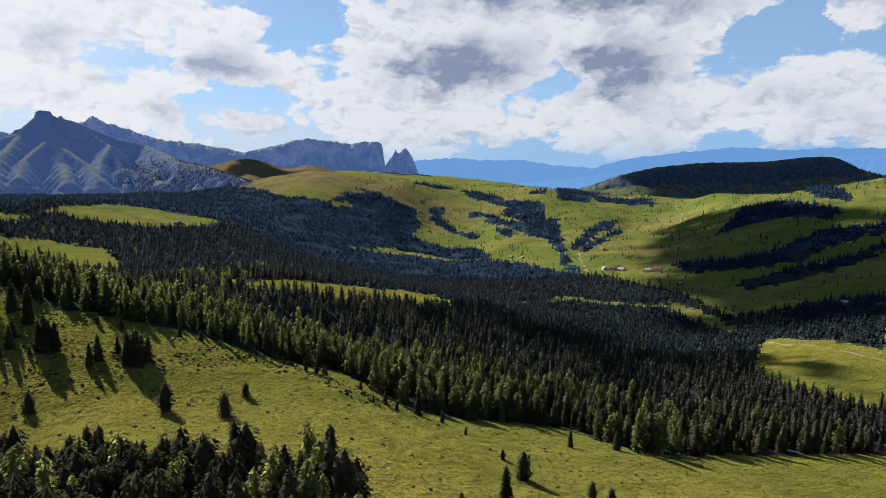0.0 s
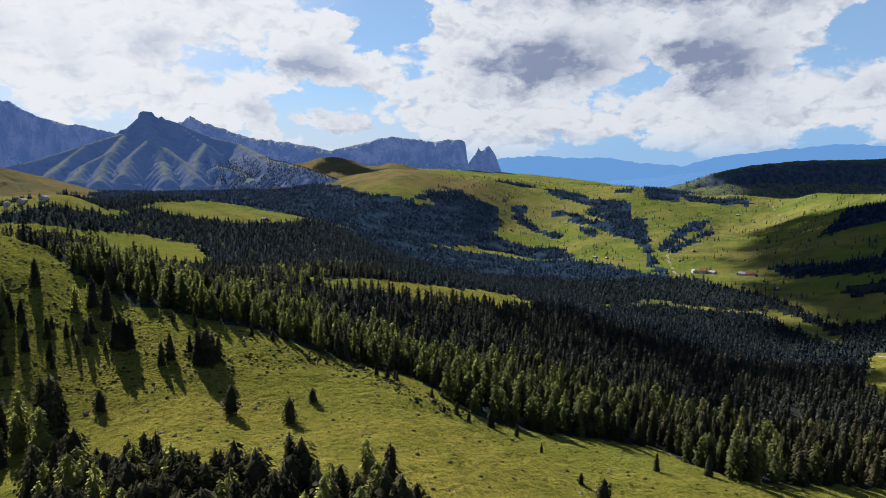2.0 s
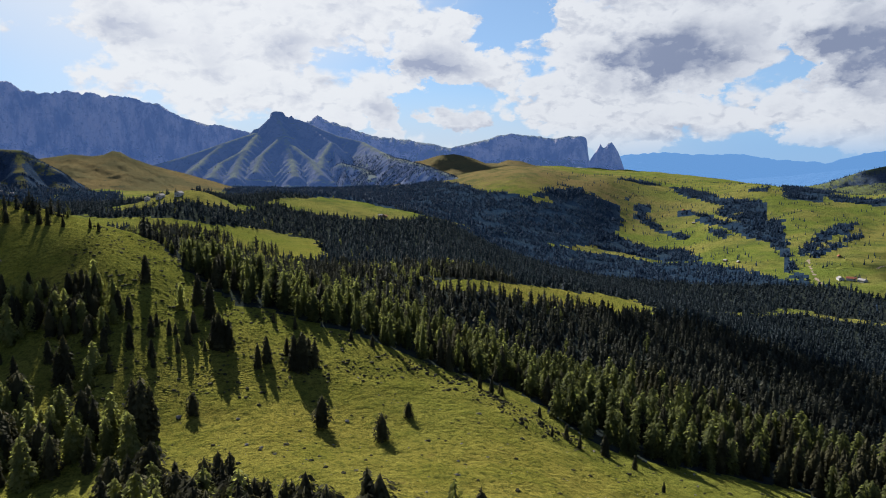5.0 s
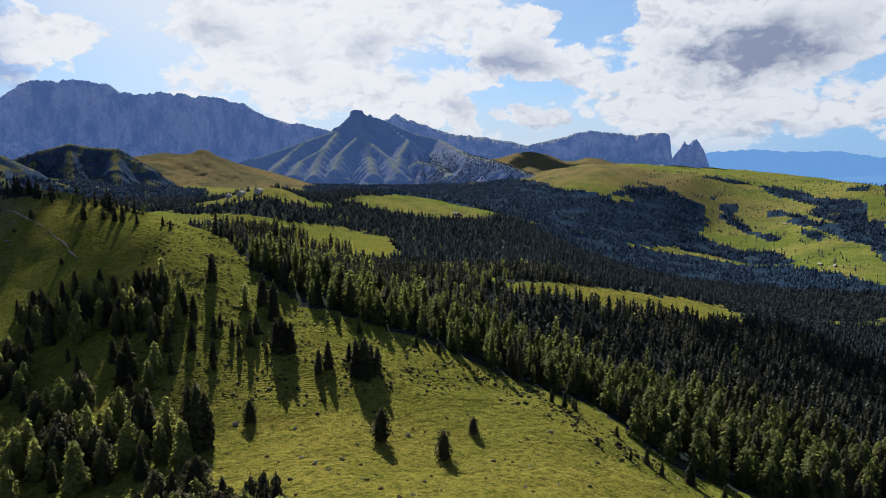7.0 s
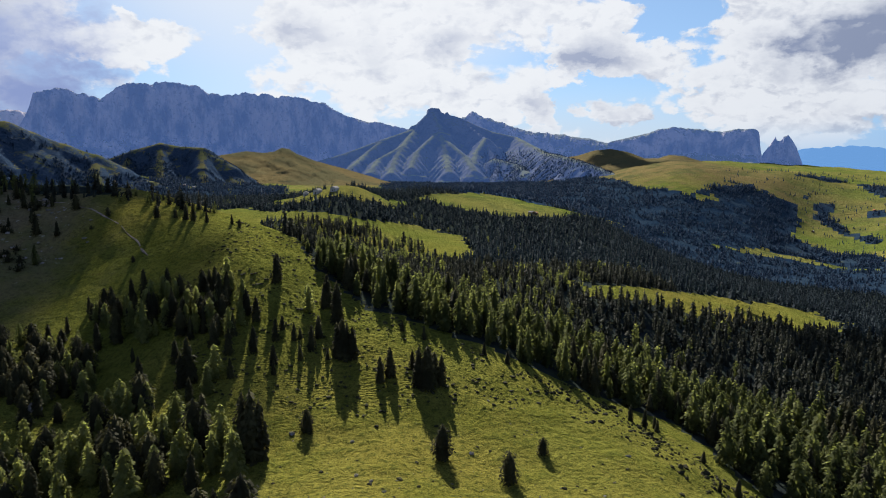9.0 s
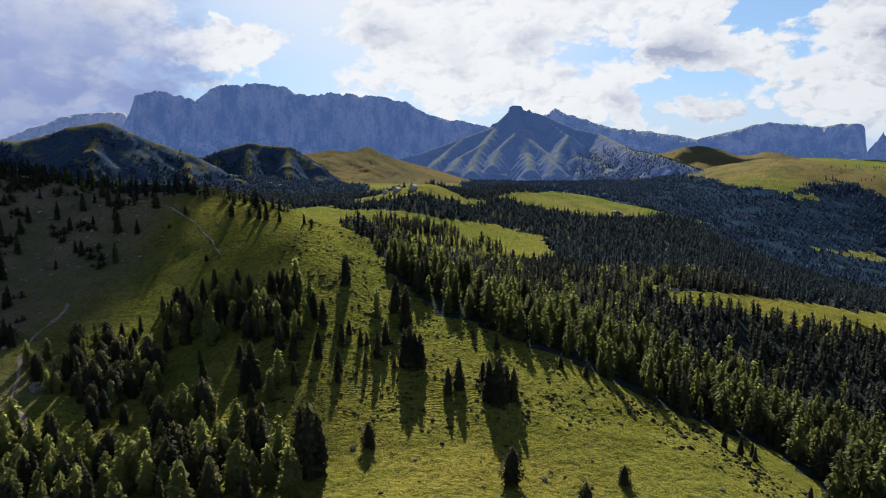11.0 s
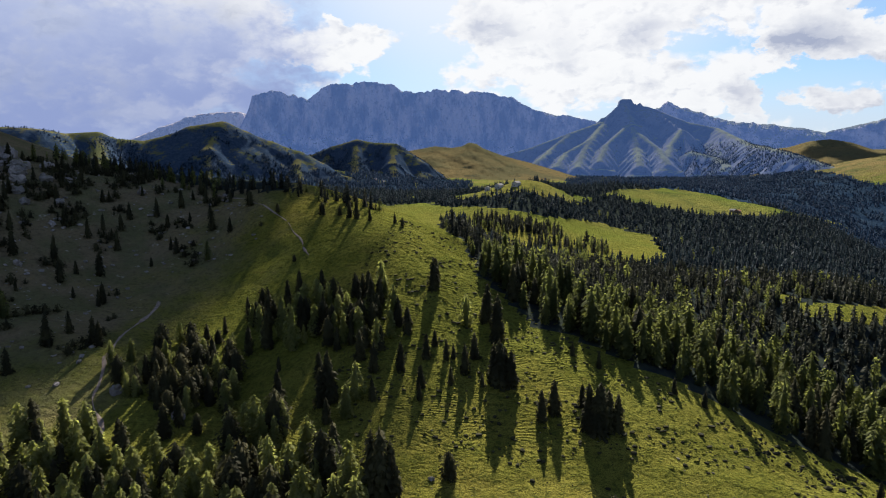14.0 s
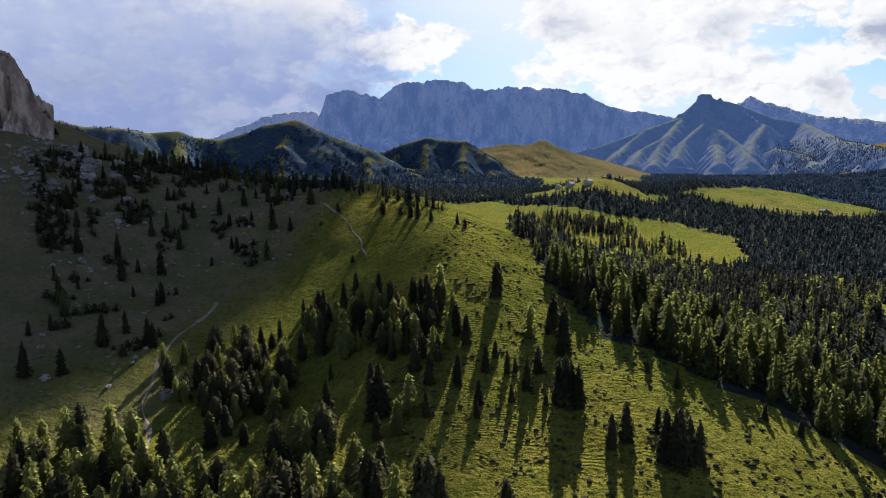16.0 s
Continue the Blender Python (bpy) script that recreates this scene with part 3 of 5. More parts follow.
LEFT_VALLEY = [(-265, 470), (-1027, 1632), (-786, 1553), (-619, 1632), (-609, 2028), (-345, 1538), (-233, 1113), (-341, 1113), (-127, 422), (-172, 444), (-212, 449)]
HORN_FOOT = [(-43, 1222), (-123, 3789), (127, 4471), (283, 3374), (530, 3346), (678, 3122), (662, 2468), (703, 2213), (799, 2069), (892, 2065), (732, 1679), (543, 1690), (301, 1339), (242, 1446), (137, 1440), (31, 1300)]
LOWER_GROVE = [(56, 125), (58, 141), (44, 146), (28, 155), (15, 174), (3, 187), (-9, 199), (-15, 182), (-7, 140), (41, 92)]
LARCH_GROVE = [(-129, 236), (-122, 249), (-106, 249), (-95, 247), (-84, 239), (-76, 241), (-64, 246), (-64, 263), (-48, 258), (-29, 242), (-18, 236), (-12, 217), (-96, 206), (-119, 218)]
BOWL_GROVE = [(-114, 275), (-99, 301), (-85, 299), (-77, 281), (-85, 268), (-95, 263)]
SPUR_GROVE = [(-94, 315), (-101, 335), (-75, 331), (-42, 324), (-27, 306), (-38, 291), (-59, 297)]
SHRUB_SLOPE = [(-148, 254), (-122, 269), (-126, 284), (-158, 311), (-193, 336), (-208, 309)]
LEFT_SLOPE = [(-148, 254), (-124, 268), (-159, 353), (-121, 384), (-160, 433), (-245, 477), (-290, 442), (-312, 406)]
STRIP_B = [(1653, 2574), (1646, 2327), (1561, 2079), (1521, 1842), (1407, 1687), (1286, 1486), (1066, 1191), (960, 1022), (950, 1057), (1121, 1298), (1234, 1473), (1334, 1702), (1408, 1874), (1438, 1851), (1525, 2119)]
STRIP_I = [(1422, 2080), (1378, 1913), (1351, 1723), (1278, 1476), (1216, 1416), (1298, 1683), (1338, 1896)]
STRIP_J = [(1188, 1287), (1296, 1336), (1519, 1477), (1444, 1408), (1241, 1279), (1157, 1249)]
STRIP_K = [(2145, 2507), (2261, 2402), (2307, 2357), (1781, 1905), (1666, 1929)]
STRIP_L = [(1026, 735), (1090, 685), (1166, 643), (1255, 610), (1204, 584), (1108, 602), (1031, 637), (995, 681)]
STRIP_M = [(881, 542), (925, 507), (923, 444), (807, 387), (858, 469)]
STRIP_N = [(1287, 1787), (1287, 1712), (1223, 1618), (1232, 1695)]
STRIP_O = [(995, 1926), (1035, 1834), (1056, 1720), (1112, 1655), (1044, 1473), (931, 1603), (863, 1672)]
STRIP_C = [(1182, 1322), (1526, 1580), (1661, 1617), (1349, 1396), (1161, 1278)]
STRIP_D = [(1937, 2073), (1975, 1758), (1886, 1678), (1833, 1900)]
STRIP_E = [(1354, 1020), (1588, 1131), (1665, 1057), (1506, 826), (1426, 804), (1449, 905), (1403, 983)]
STRIP_F = [(1146, 969), (1160, 833), (1231, 788), (1331, 771), (1407, 687), (1335, 651), (1251, 692), (1156, 696), (1097, 764), (1076, 869)]
STRIP_G = [(2807, 1734), (1705, 924), (1619, 864), (1682, 994)]
STRIP_H = [(915, 2185), (1067, 2333), (1137, 2290), (1000, 2142)]
HORN_WOOD = [(592, 3766), (1093, 4558), (744, 2382), (922, 2412), (1063, 2326), (1217, 2198), (1111, 1980), (863, 1672), (661, 1584), (607, 1674), (393, 1504), (388, 1804)]
HORN_WOOD_LEFT = [(-67, 2837), (51, 4077), (227, 3291), (567, 3969), (376, 2199), (253, 2505), (68, 1392), (-42, 1747)]
STRIP_MEADOW = [(126, 470), (140, 490), (178, 512), (262, 630), (386, 749), (463, 782), (388, 612), (290, 534), (196, 466), (155, 458)]
RIGHT_MEADOW = [(646, 426), (650, 398), (632, 344), (592, 282), (438, 206), (435, 231), (424, 254), (440, 295), (476, 299)]
ROAD_CLEARING = [(853, 745), (890, 744), (841, 637), (777, 545), (742, 524), (786, 612)]
HUT_PLATEAU = [(30, 1304), (146, 1447), (246, 1444), (277, 1269), (241, 1210), (185, 1196), (121, 1216), (67, 1241)]
BACK_MEADOW = [(-203, 938), (-158, 966), (-93, 929), (-34, 895), (17, 980), (82, 986), (85, 774), (44, 798), (-13, 787), (-54, 834), (-111, 875)]
NEAR_MEADOW = [(-116, 808), (-130, 942), (-58, 916), (24, 1038), (92, 998), (92, 756), (58, 661), (24, 673), (-32, 687), (-63, 734)]
MEADOW_GROVE = [(-114, 879), (-23, 883), (-14, 842), (-67, 796), (-105, 813)]
OCHRE_TOP = [(727, 3269), (714, 2603), (723, 2245), (830, 2096), (1005, 2241), (1150, 2333), (1785, 3507), (1133, 2696), (804, 3251)]
MID_GROVE = [(-131, 278), (-125, 302), (-103, 317), (-79, 288), (-66, 259), (-77, 255), (-91, 257), (-109, 271)]
FRONT_GROVE = [(-140, 825), (-114, 890), (-53, 884), (-13, 877), (14, 828), (43, 767), (-5, 666), (-58, 697), (-34, 394)]
HUT_MEADOW = [(-215, 1200), (-122, 1160), (-61, 1160), (10, 1235), (-10, 1120), (-50, 1045), (-110, 1035), (-195, 1085)]
PASTURE_A = [(1321, 2265), (1362, 2231), (1284, 2128), (1238, 1967), (1243, 1873), (1207, 1750), (1196, 1811), (1217, 1959), (1213, 2037), (1226, 2098)]
PASTURE_B = [(1398, 2033), (1403, 1954), (1339, 1758), (1324, 1670), (1386, 1684), (1477, 1722), (1300, 1504), (1255, 1581), (1303, 1739), (1357, 1924)]
PASTURE_C = [(1628, 2525), (1673, 2473), (1605, 2216), (1577, 2041), (1609, 1972), (1512, 1830), (1483, 1918), (1489, 1993), (1548, 2201), (1563, 2383)]
PASTURE_D = [(1423, 2606), (1562, 2679), (1618, 2552), (1540, 2564)]
PASTURE_E = [(1387, 2123), (1431, 2102), (1372, 2019), (1362, 2070)]
PASTURE_F = [(1461, 2008), (1496, 1968), (1406, 1841), (1408, 1915)]
PASTURE_G = [(1286, 2295), (1354, 2349), (1317, 2291)]
PASTURE_H = [(1715, 2174), (1788, 2159), (1720, 2070), (1678, 2104)]
WOOD_GAP = [(838, 2101), (913, 2102), (932, 2078), (830, 2038)]
WOOD_EDGE = [(821, 2192), (874, 2130), (967, 2250), (1032, 2295), (1173, 2357), (1081, 2243), (1189, 2220), (1165, 2058), (1023, 1901), (1003, 1820), (602, 1591)]
BOULDER_FIELD = [(-275, 346), (-319, 388), (-333, 422), (-313, 439), (-275, 408), (-253, 373), (-257, 354)]
RIM_LINE = [(-300, 455), (-200, 440), (-164, 428), (-115, 414), (-78, 402), (-70, 416), (-120, 440), (-200, 468), (-310, 492)]
HORN_FAR = [(80, 2300), (-100, 2500), (-150, 3100), (250, 3300), (560, 2900), (640, 2450), (500, 2330)]
BEHIND_RIM = [(-1000, 1500), (-700, 1250), (-450, 1060), (-260, 1010), (-195, 1120), (-230, 1350), (-300, 1800), (-380, 2200), (-700, 2250), (-900, 1900)]
WOODS = [BEHIND_RIM, HORN_FAR, WOOD_EDGE, FLANK_FOREST, VALLEY_FOREST, SPUR_WOOD, HUT_WOOD, GULLY_WOOD, HORN_WOOD, HORN_WOOD_LEFT, LEFT_VALLEY, HORN_FOOT]
STRIPS = [PASTURE_A, PASTURE_B, PASTURE_C, PASTURE_D, PASTURE_E, PASTURE_F, PASTURE_G, PASTURE_H, STRIP_C, STRIP_D, STRIP_E, STRIP_F, STRIP_G, STRIP_H, STRIP_B, STRIP_I, STRIP_J, STRIP_K, STRIP_L, STRIP_M, STRIP_N, STRIP_O]
CLEARINGS = [STRIP_MEADOW, RIGHT_MEADOW, ROAD_CLEARING, HUT_PLATEAU, BACK_MEADOW, NEAR_MEADOW, HUT_MEADOW, WOOD_GAP, OCHRE_TOP]

# ---- the ground sheet ----
def mesh_object(name, verts, faces, mat, smooth=True):
    me = bpy.data.meshes.new(name)
    verts, faces = np.asarray(verts, np.float32), np.asarray(faces, np.int32)
    k = faces.shape[1]
    me.vertices.add(len(verts))
    me.vertices.foreach_set("co", verts.ravel())
    me.loops.add(faces.size)
    me.loops.foreach_set("vertex_index", faces.ravel())
    me.polygons.add(len(faces))
    me.polygons.foreach_set("loop_start", np.arange(0, faces.size, k, dtype=np.int32))
    me.polygons.foreach_set("loop_total", np.full(len(faces), k, np.int32))
    me.polygons.foreach_set("use_smooth", np.full(len(faces), smooth))
    me.update(calc_edges=True)
    me.materials.append(mat)
    return new(name, me)


def grid_faces(rows, cols, closed=False):
    i, j = np.meshgrid(np.arange(rows - 1), np.arange(cols if closed else cols - 1), indexing="ij")
    k = (j + 1) % cols
    return np.stack([i * cols + j, i * cols + k, (i + 1) * cols + k, (i + 1) * cols + j], -1).reshape(-1, 4)


def inside(x, y, poly):
    p = np.array(poly, float)
    q = np.roll(p, -1, axis=0)
    hit = np.zeros(len(x), bool)
    for (x0, y0), (x1, y1) in zip(p, q):
        if y0 != y1:
            hit ^= ((y0 > y) != (y1 > y)) & (x < (x1 - x0) * (y - y0) / (y1 - y0) + x0)
    return hit


def wander(x, y):
    """Uneven edges for woods and clearings."""
    w = np.clip(np.hypot(x, y) / 500, 0.25, 2.0)
    return x + swell(x, y, 30, 21) * 9 * w, y + swell(x, y, 30, 22) * 9 * w


def covered(x, y, polys, holes=()):
    ex, ey = wander(x, y)
    keep = np.zeros(len(x), bool)
    for q in polys:
        keep |= inside(ex, ey, q)
    for q in holes:
        keep &= ~inside(ex, ey, q)
    return keep


def build_ground():
    az = np.radians(np.concatenate([np.arange(-62, 72, 0.33), np.arange(72, 298, 2.0)]))
    r = np.concatenate([[0.5, 20, 50], np.geomspace(80, 4920, 290)])
    R, A = np.meshgrid(r, az, indexing="ij")
    x, y = R * np.sin(A), R * np.cos(A)
    z = ground_height(x, y)
    faces = grid_faces(len(r), len(az), True)[:, ::-1]
    verts = np.stack([x, y, z], -1).reshape(-1, 3)
    ob = mesh_object("ground", verts, faces, MEADOW)
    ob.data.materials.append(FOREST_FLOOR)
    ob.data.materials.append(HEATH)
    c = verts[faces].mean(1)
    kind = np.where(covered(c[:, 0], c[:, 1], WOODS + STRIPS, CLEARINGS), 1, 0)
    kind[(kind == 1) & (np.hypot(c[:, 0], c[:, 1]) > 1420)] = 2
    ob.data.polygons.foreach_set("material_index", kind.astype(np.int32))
    return tagged(ob, "rolling green and ochre alpine meadow ground", "ground", kind="structure")


build_ground()


# ---- mountains ----
def fbm(x, y, seed, octaves=5, ridged=False):
    out = np.empty(len(x))
    off = seed * 17.3
    for i in range(len(x)):
        p, v, a = Vector((x[i] + off, y[i] - off, seed * 3.1)), 0.0, 0.5
        for _ in range(octaves):
            q = noise.noise(p)
            v += a * (1.0 - 2.0 * abs(q) if ridged else q)
            p, a = p * 2.03, a * 0.52
        out[i] = v
    return out


def mountain(name, crest, front, back, mat, label, cliff=0.0, rough=0.12, gully=0.2, cols=220, rows=46, seed=1, jag=4.0, sink=25.0, gully_size=110.0):
    """A massif under a crest line: foot, scree, wall and back slope, cut by gullies."""
    c = np.array(crest, float)
    d = np.r_[0, np.cumsum(np.hypot(*np.diff(c[:, :2], axis=0).T))]
    s = np.linspace(0, d[-1], cols)
    cx, cy, cz = (np.interp(s, d, c[:, k]) for k in range(3))
    rr = np.hypot(cx, cy)
    ux, uy = cx / rr, cy / rr
    v = np.concatenate([np.linspace(0, 1, rows), 1 + np.linspace(0, 1, 10)[1:]])
    foot_x, foot_y = cx - ux * front, cy - uy * front
    base = base_height(foot_x, foot_y) - sink
    low = np.minimum(base, cz - 4)
    S, V = np.meshgrid(s, v, indexing="ij")
    up = np.clip(V, 0, 1)
    if cliff > 0:
        prof = np.where(up < 0.62, up / 0.62 * (1 - cliff) * (0.6 + 0.4 * up / 0.62), (1 - cliff) + cliff * np.sin(np.clip((up - 0.62) / 0.26, 0, 1) * 1.5708) ** 0.8)
    else:
        prof = up ** 1.15
    down = np.clip(V - 1, 0, 1)
    # towers and teeth stand on the top only; the body below follows the smoothed crest
    wide = max(3, int(cols * 90.0 / d[-1])) | 1
    calm = np.convolve(np.pad(cz, wide // 2, mode="edge"), np.hanning(wide + 2)[1:-1] / np.hanning(wide + 2).sum(), "valid")
    calm = np.maximum(calm, low + 3)
    span = (calm - low)[:, None]
    z = low[:, None] + span * prof * (1 - down ** 1.3)
    reach = np.where(V <= 1, (V - 1) * front, down * back)
    body = np.sin(np.clip(up, 0, 1) * 3.14159) ** 0.7 * (V <= 1)
    n1 = fbm((S / gully_size).ravel(), (V * 1.2).ravel(), seed, 5, True).reshape(S.shape)
    n2 = fbm((S / gully_size * 3).ravel(), (V * 9).ravel(), seed + 5, 4).reshape(S.shape)
    reach = reach + body * front * gully * (n1 - 0.3) * 0.5
    z = z + body * span * rough * (n2 + 0.6 * (n1 - 0.3))
    z = z + (cz - calm)[:, None] * np.clip((up - 0.80) / 0.16, 0, 1) * (1 - down)
    edge = fbm(s / 40.0, s * 0 + seed, seed + 9, 5) * jag
    z = z + edge[:, None] * np.clip(1 - np.abs(V - 1) * 4, 0, 1)
    x, y = cx[:, None] + ux[:, None] * reach, cy[:, None] + uy[:, None] * reach
    faces = grid_faces(cols, len(v))[:, ::-1]
    ob = mesh_object(name, np.stack([x, y, z], -1).reshape(-1, 3), faces, mat)
    return tagged(ob, label, "mountain", kind="structure")


def massif(name, spines, az, reach, step, mat, label, seed=1, crumble=6.0, low=None):
    """Ridges that fall to both sides, each flank cut by slanting ribs: z is the highest of all the ridges.
    A spine: its points, side slope, rib spacing, rib height, rib slant, height of the wall under its edge."""
    A, R = np.meshgrid(np.radians(np.arange(az[0], az[1], step)), np.linspace(reach[0], reach[1], reach[2]), indexing="ij")
    x, y = (R * np.sin(A)).ravel(), (R * np.cos(A)).ravel()
    bx, by = swell(x, y, 190, seed + 3), swell(x, y, 150, seed + 4)
    z, far = np.full(len(x), -1e9), np.zeros(len(x))
    for line, slope, gap, tall, slant, wall in spines:
        run = 0.0
        for (x0, y0, z0), (x1, y1, z1) in zip(line[:-1], line[1:]):
            L = math.hypot(x1 - x0, y1 - y0)
            f = np.clip(((x - x0) * (x1 - x0) + (y - y0) * (y1 - y0)) / L ** 2, 0, 1)
            d = np.hypot(x - x0 - f * (x1 - x0), y - y0 - f * (y1 - y0))
            q = ((run + f * L + slant * d) / gap + 0.45 * bx) % 1.0
            rib = np.where(q < 0.7, q / 0.7, (1 - q) / 0.3) - 0.5
            h = z0 + (z1 - z0) * f - slope * (d if wall else np.sqrt(d * d + 500) - 22) - np.minimum(d * 4.0, wall) + 0.00010 * d * d + rib * tall * np.clip(d / 70 - 0.1, 0, 1) + by * tall * 0.2 * np.clip(d / 120, 0, 1)
            far = np.where(h > z, d, far)
            z = np.maximum(z, h)
            run += L
    z = z + crumble * fbm(x / 45, y / 45, seed, 4) * np.clip(far / 60, 0.12, 1)
    if low is not None:
        z = np.maximum(z, low)
    ob = mesh_object(name, np.stack([x, y, z], -1), grid_faces(A.shape[0], A.shape[1]), mat)
    return tagged(ob, label, "mountain", kind="structure")


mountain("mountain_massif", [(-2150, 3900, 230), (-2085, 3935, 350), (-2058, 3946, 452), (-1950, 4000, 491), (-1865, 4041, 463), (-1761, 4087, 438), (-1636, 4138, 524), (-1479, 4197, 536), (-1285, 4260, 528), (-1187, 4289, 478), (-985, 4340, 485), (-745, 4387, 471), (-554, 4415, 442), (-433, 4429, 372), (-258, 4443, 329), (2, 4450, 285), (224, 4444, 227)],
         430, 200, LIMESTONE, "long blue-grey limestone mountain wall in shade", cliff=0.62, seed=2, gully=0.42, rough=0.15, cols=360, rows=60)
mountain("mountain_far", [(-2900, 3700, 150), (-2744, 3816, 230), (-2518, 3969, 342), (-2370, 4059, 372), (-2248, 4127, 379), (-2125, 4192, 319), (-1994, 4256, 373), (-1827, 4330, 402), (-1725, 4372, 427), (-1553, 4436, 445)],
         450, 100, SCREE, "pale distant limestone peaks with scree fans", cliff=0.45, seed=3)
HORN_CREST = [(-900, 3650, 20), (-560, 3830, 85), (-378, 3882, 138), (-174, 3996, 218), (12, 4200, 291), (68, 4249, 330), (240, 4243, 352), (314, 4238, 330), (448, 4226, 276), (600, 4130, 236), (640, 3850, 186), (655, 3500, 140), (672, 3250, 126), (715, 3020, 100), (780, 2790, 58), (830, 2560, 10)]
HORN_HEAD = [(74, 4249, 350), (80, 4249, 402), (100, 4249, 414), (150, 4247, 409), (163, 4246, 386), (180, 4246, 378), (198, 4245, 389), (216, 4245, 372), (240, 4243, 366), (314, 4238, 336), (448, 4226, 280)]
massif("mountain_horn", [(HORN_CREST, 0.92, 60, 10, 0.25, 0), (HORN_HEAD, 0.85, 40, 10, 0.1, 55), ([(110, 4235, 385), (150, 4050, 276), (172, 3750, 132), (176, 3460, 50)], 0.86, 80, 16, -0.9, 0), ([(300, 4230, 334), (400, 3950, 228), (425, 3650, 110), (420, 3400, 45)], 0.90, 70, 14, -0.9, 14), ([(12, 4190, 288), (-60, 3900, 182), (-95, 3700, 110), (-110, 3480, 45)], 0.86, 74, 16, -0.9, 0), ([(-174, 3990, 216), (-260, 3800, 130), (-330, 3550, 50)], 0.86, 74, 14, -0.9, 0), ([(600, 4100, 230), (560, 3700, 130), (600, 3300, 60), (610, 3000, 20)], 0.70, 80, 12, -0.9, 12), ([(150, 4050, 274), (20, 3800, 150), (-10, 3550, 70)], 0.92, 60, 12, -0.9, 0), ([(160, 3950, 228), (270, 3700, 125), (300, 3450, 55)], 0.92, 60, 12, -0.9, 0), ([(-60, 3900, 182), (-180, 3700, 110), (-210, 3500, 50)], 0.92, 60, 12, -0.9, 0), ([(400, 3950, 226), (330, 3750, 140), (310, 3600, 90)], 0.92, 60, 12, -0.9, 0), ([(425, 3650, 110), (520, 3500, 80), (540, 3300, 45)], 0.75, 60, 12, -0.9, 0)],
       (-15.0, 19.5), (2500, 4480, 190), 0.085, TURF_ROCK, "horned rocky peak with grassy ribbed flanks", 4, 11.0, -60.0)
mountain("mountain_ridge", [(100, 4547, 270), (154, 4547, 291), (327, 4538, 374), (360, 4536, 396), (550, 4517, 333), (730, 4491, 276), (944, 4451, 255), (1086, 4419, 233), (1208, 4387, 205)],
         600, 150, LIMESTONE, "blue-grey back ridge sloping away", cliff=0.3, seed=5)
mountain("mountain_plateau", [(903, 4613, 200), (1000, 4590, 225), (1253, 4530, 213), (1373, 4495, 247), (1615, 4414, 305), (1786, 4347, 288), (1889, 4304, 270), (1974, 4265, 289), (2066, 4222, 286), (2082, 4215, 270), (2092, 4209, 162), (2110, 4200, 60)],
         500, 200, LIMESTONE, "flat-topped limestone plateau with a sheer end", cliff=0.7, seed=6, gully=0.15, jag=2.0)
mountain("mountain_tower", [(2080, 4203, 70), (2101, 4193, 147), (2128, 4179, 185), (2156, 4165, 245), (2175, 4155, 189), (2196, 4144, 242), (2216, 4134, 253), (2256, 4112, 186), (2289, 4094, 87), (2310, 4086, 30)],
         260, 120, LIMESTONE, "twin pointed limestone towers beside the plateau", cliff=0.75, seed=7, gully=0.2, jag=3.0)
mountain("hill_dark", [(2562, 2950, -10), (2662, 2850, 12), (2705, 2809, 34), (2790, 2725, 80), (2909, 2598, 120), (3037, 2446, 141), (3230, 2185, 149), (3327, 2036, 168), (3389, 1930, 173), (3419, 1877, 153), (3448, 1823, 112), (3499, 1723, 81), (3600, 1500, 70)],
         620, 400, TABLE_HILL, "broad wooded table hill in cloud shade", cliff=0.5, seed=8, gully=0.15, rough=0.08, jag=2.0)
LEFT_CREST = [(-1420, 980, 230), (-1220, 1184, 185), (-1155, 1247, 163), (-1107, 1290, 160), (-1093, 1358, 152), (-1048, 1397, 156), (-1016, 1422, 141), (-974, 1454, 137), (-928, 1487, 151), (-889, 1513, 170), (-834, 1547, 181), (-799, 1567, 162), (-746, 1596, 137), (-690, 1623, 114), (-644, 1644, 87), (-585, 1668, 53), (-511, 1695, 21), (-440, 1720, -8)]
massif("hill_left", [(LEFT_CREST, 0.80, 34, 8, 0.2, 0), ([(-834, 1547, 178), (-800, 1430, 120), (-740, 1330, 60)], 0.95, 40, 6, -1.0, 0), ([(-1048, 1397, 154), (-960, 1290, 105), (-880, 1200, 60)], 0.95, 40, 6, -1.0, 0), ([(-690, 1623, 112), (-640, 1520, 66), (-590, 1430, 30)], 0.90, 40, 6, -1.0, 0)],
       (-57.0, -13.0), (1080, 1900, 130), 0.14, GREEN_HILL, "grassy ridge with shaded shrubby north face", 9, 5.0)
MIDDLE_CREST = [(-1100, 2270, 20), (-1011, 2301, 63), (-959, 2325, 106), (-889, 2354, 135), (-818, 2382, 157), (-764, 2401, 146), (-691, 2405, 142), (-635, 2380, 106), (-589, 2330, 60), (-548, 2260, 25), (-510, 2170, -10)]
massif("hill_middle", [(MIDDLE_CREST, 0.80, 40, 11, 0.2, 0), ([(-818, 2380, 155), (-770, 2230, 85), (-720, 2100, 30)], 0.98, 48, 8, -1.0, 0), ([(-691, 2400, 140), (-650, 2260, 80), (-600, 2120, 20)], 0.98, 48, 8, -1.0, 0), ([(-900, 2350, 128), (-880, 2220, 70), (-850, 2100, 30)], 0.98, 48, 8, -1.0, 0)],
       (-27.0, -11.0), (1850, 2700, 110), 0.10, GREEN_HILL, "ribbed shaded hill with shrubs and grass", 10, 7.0)
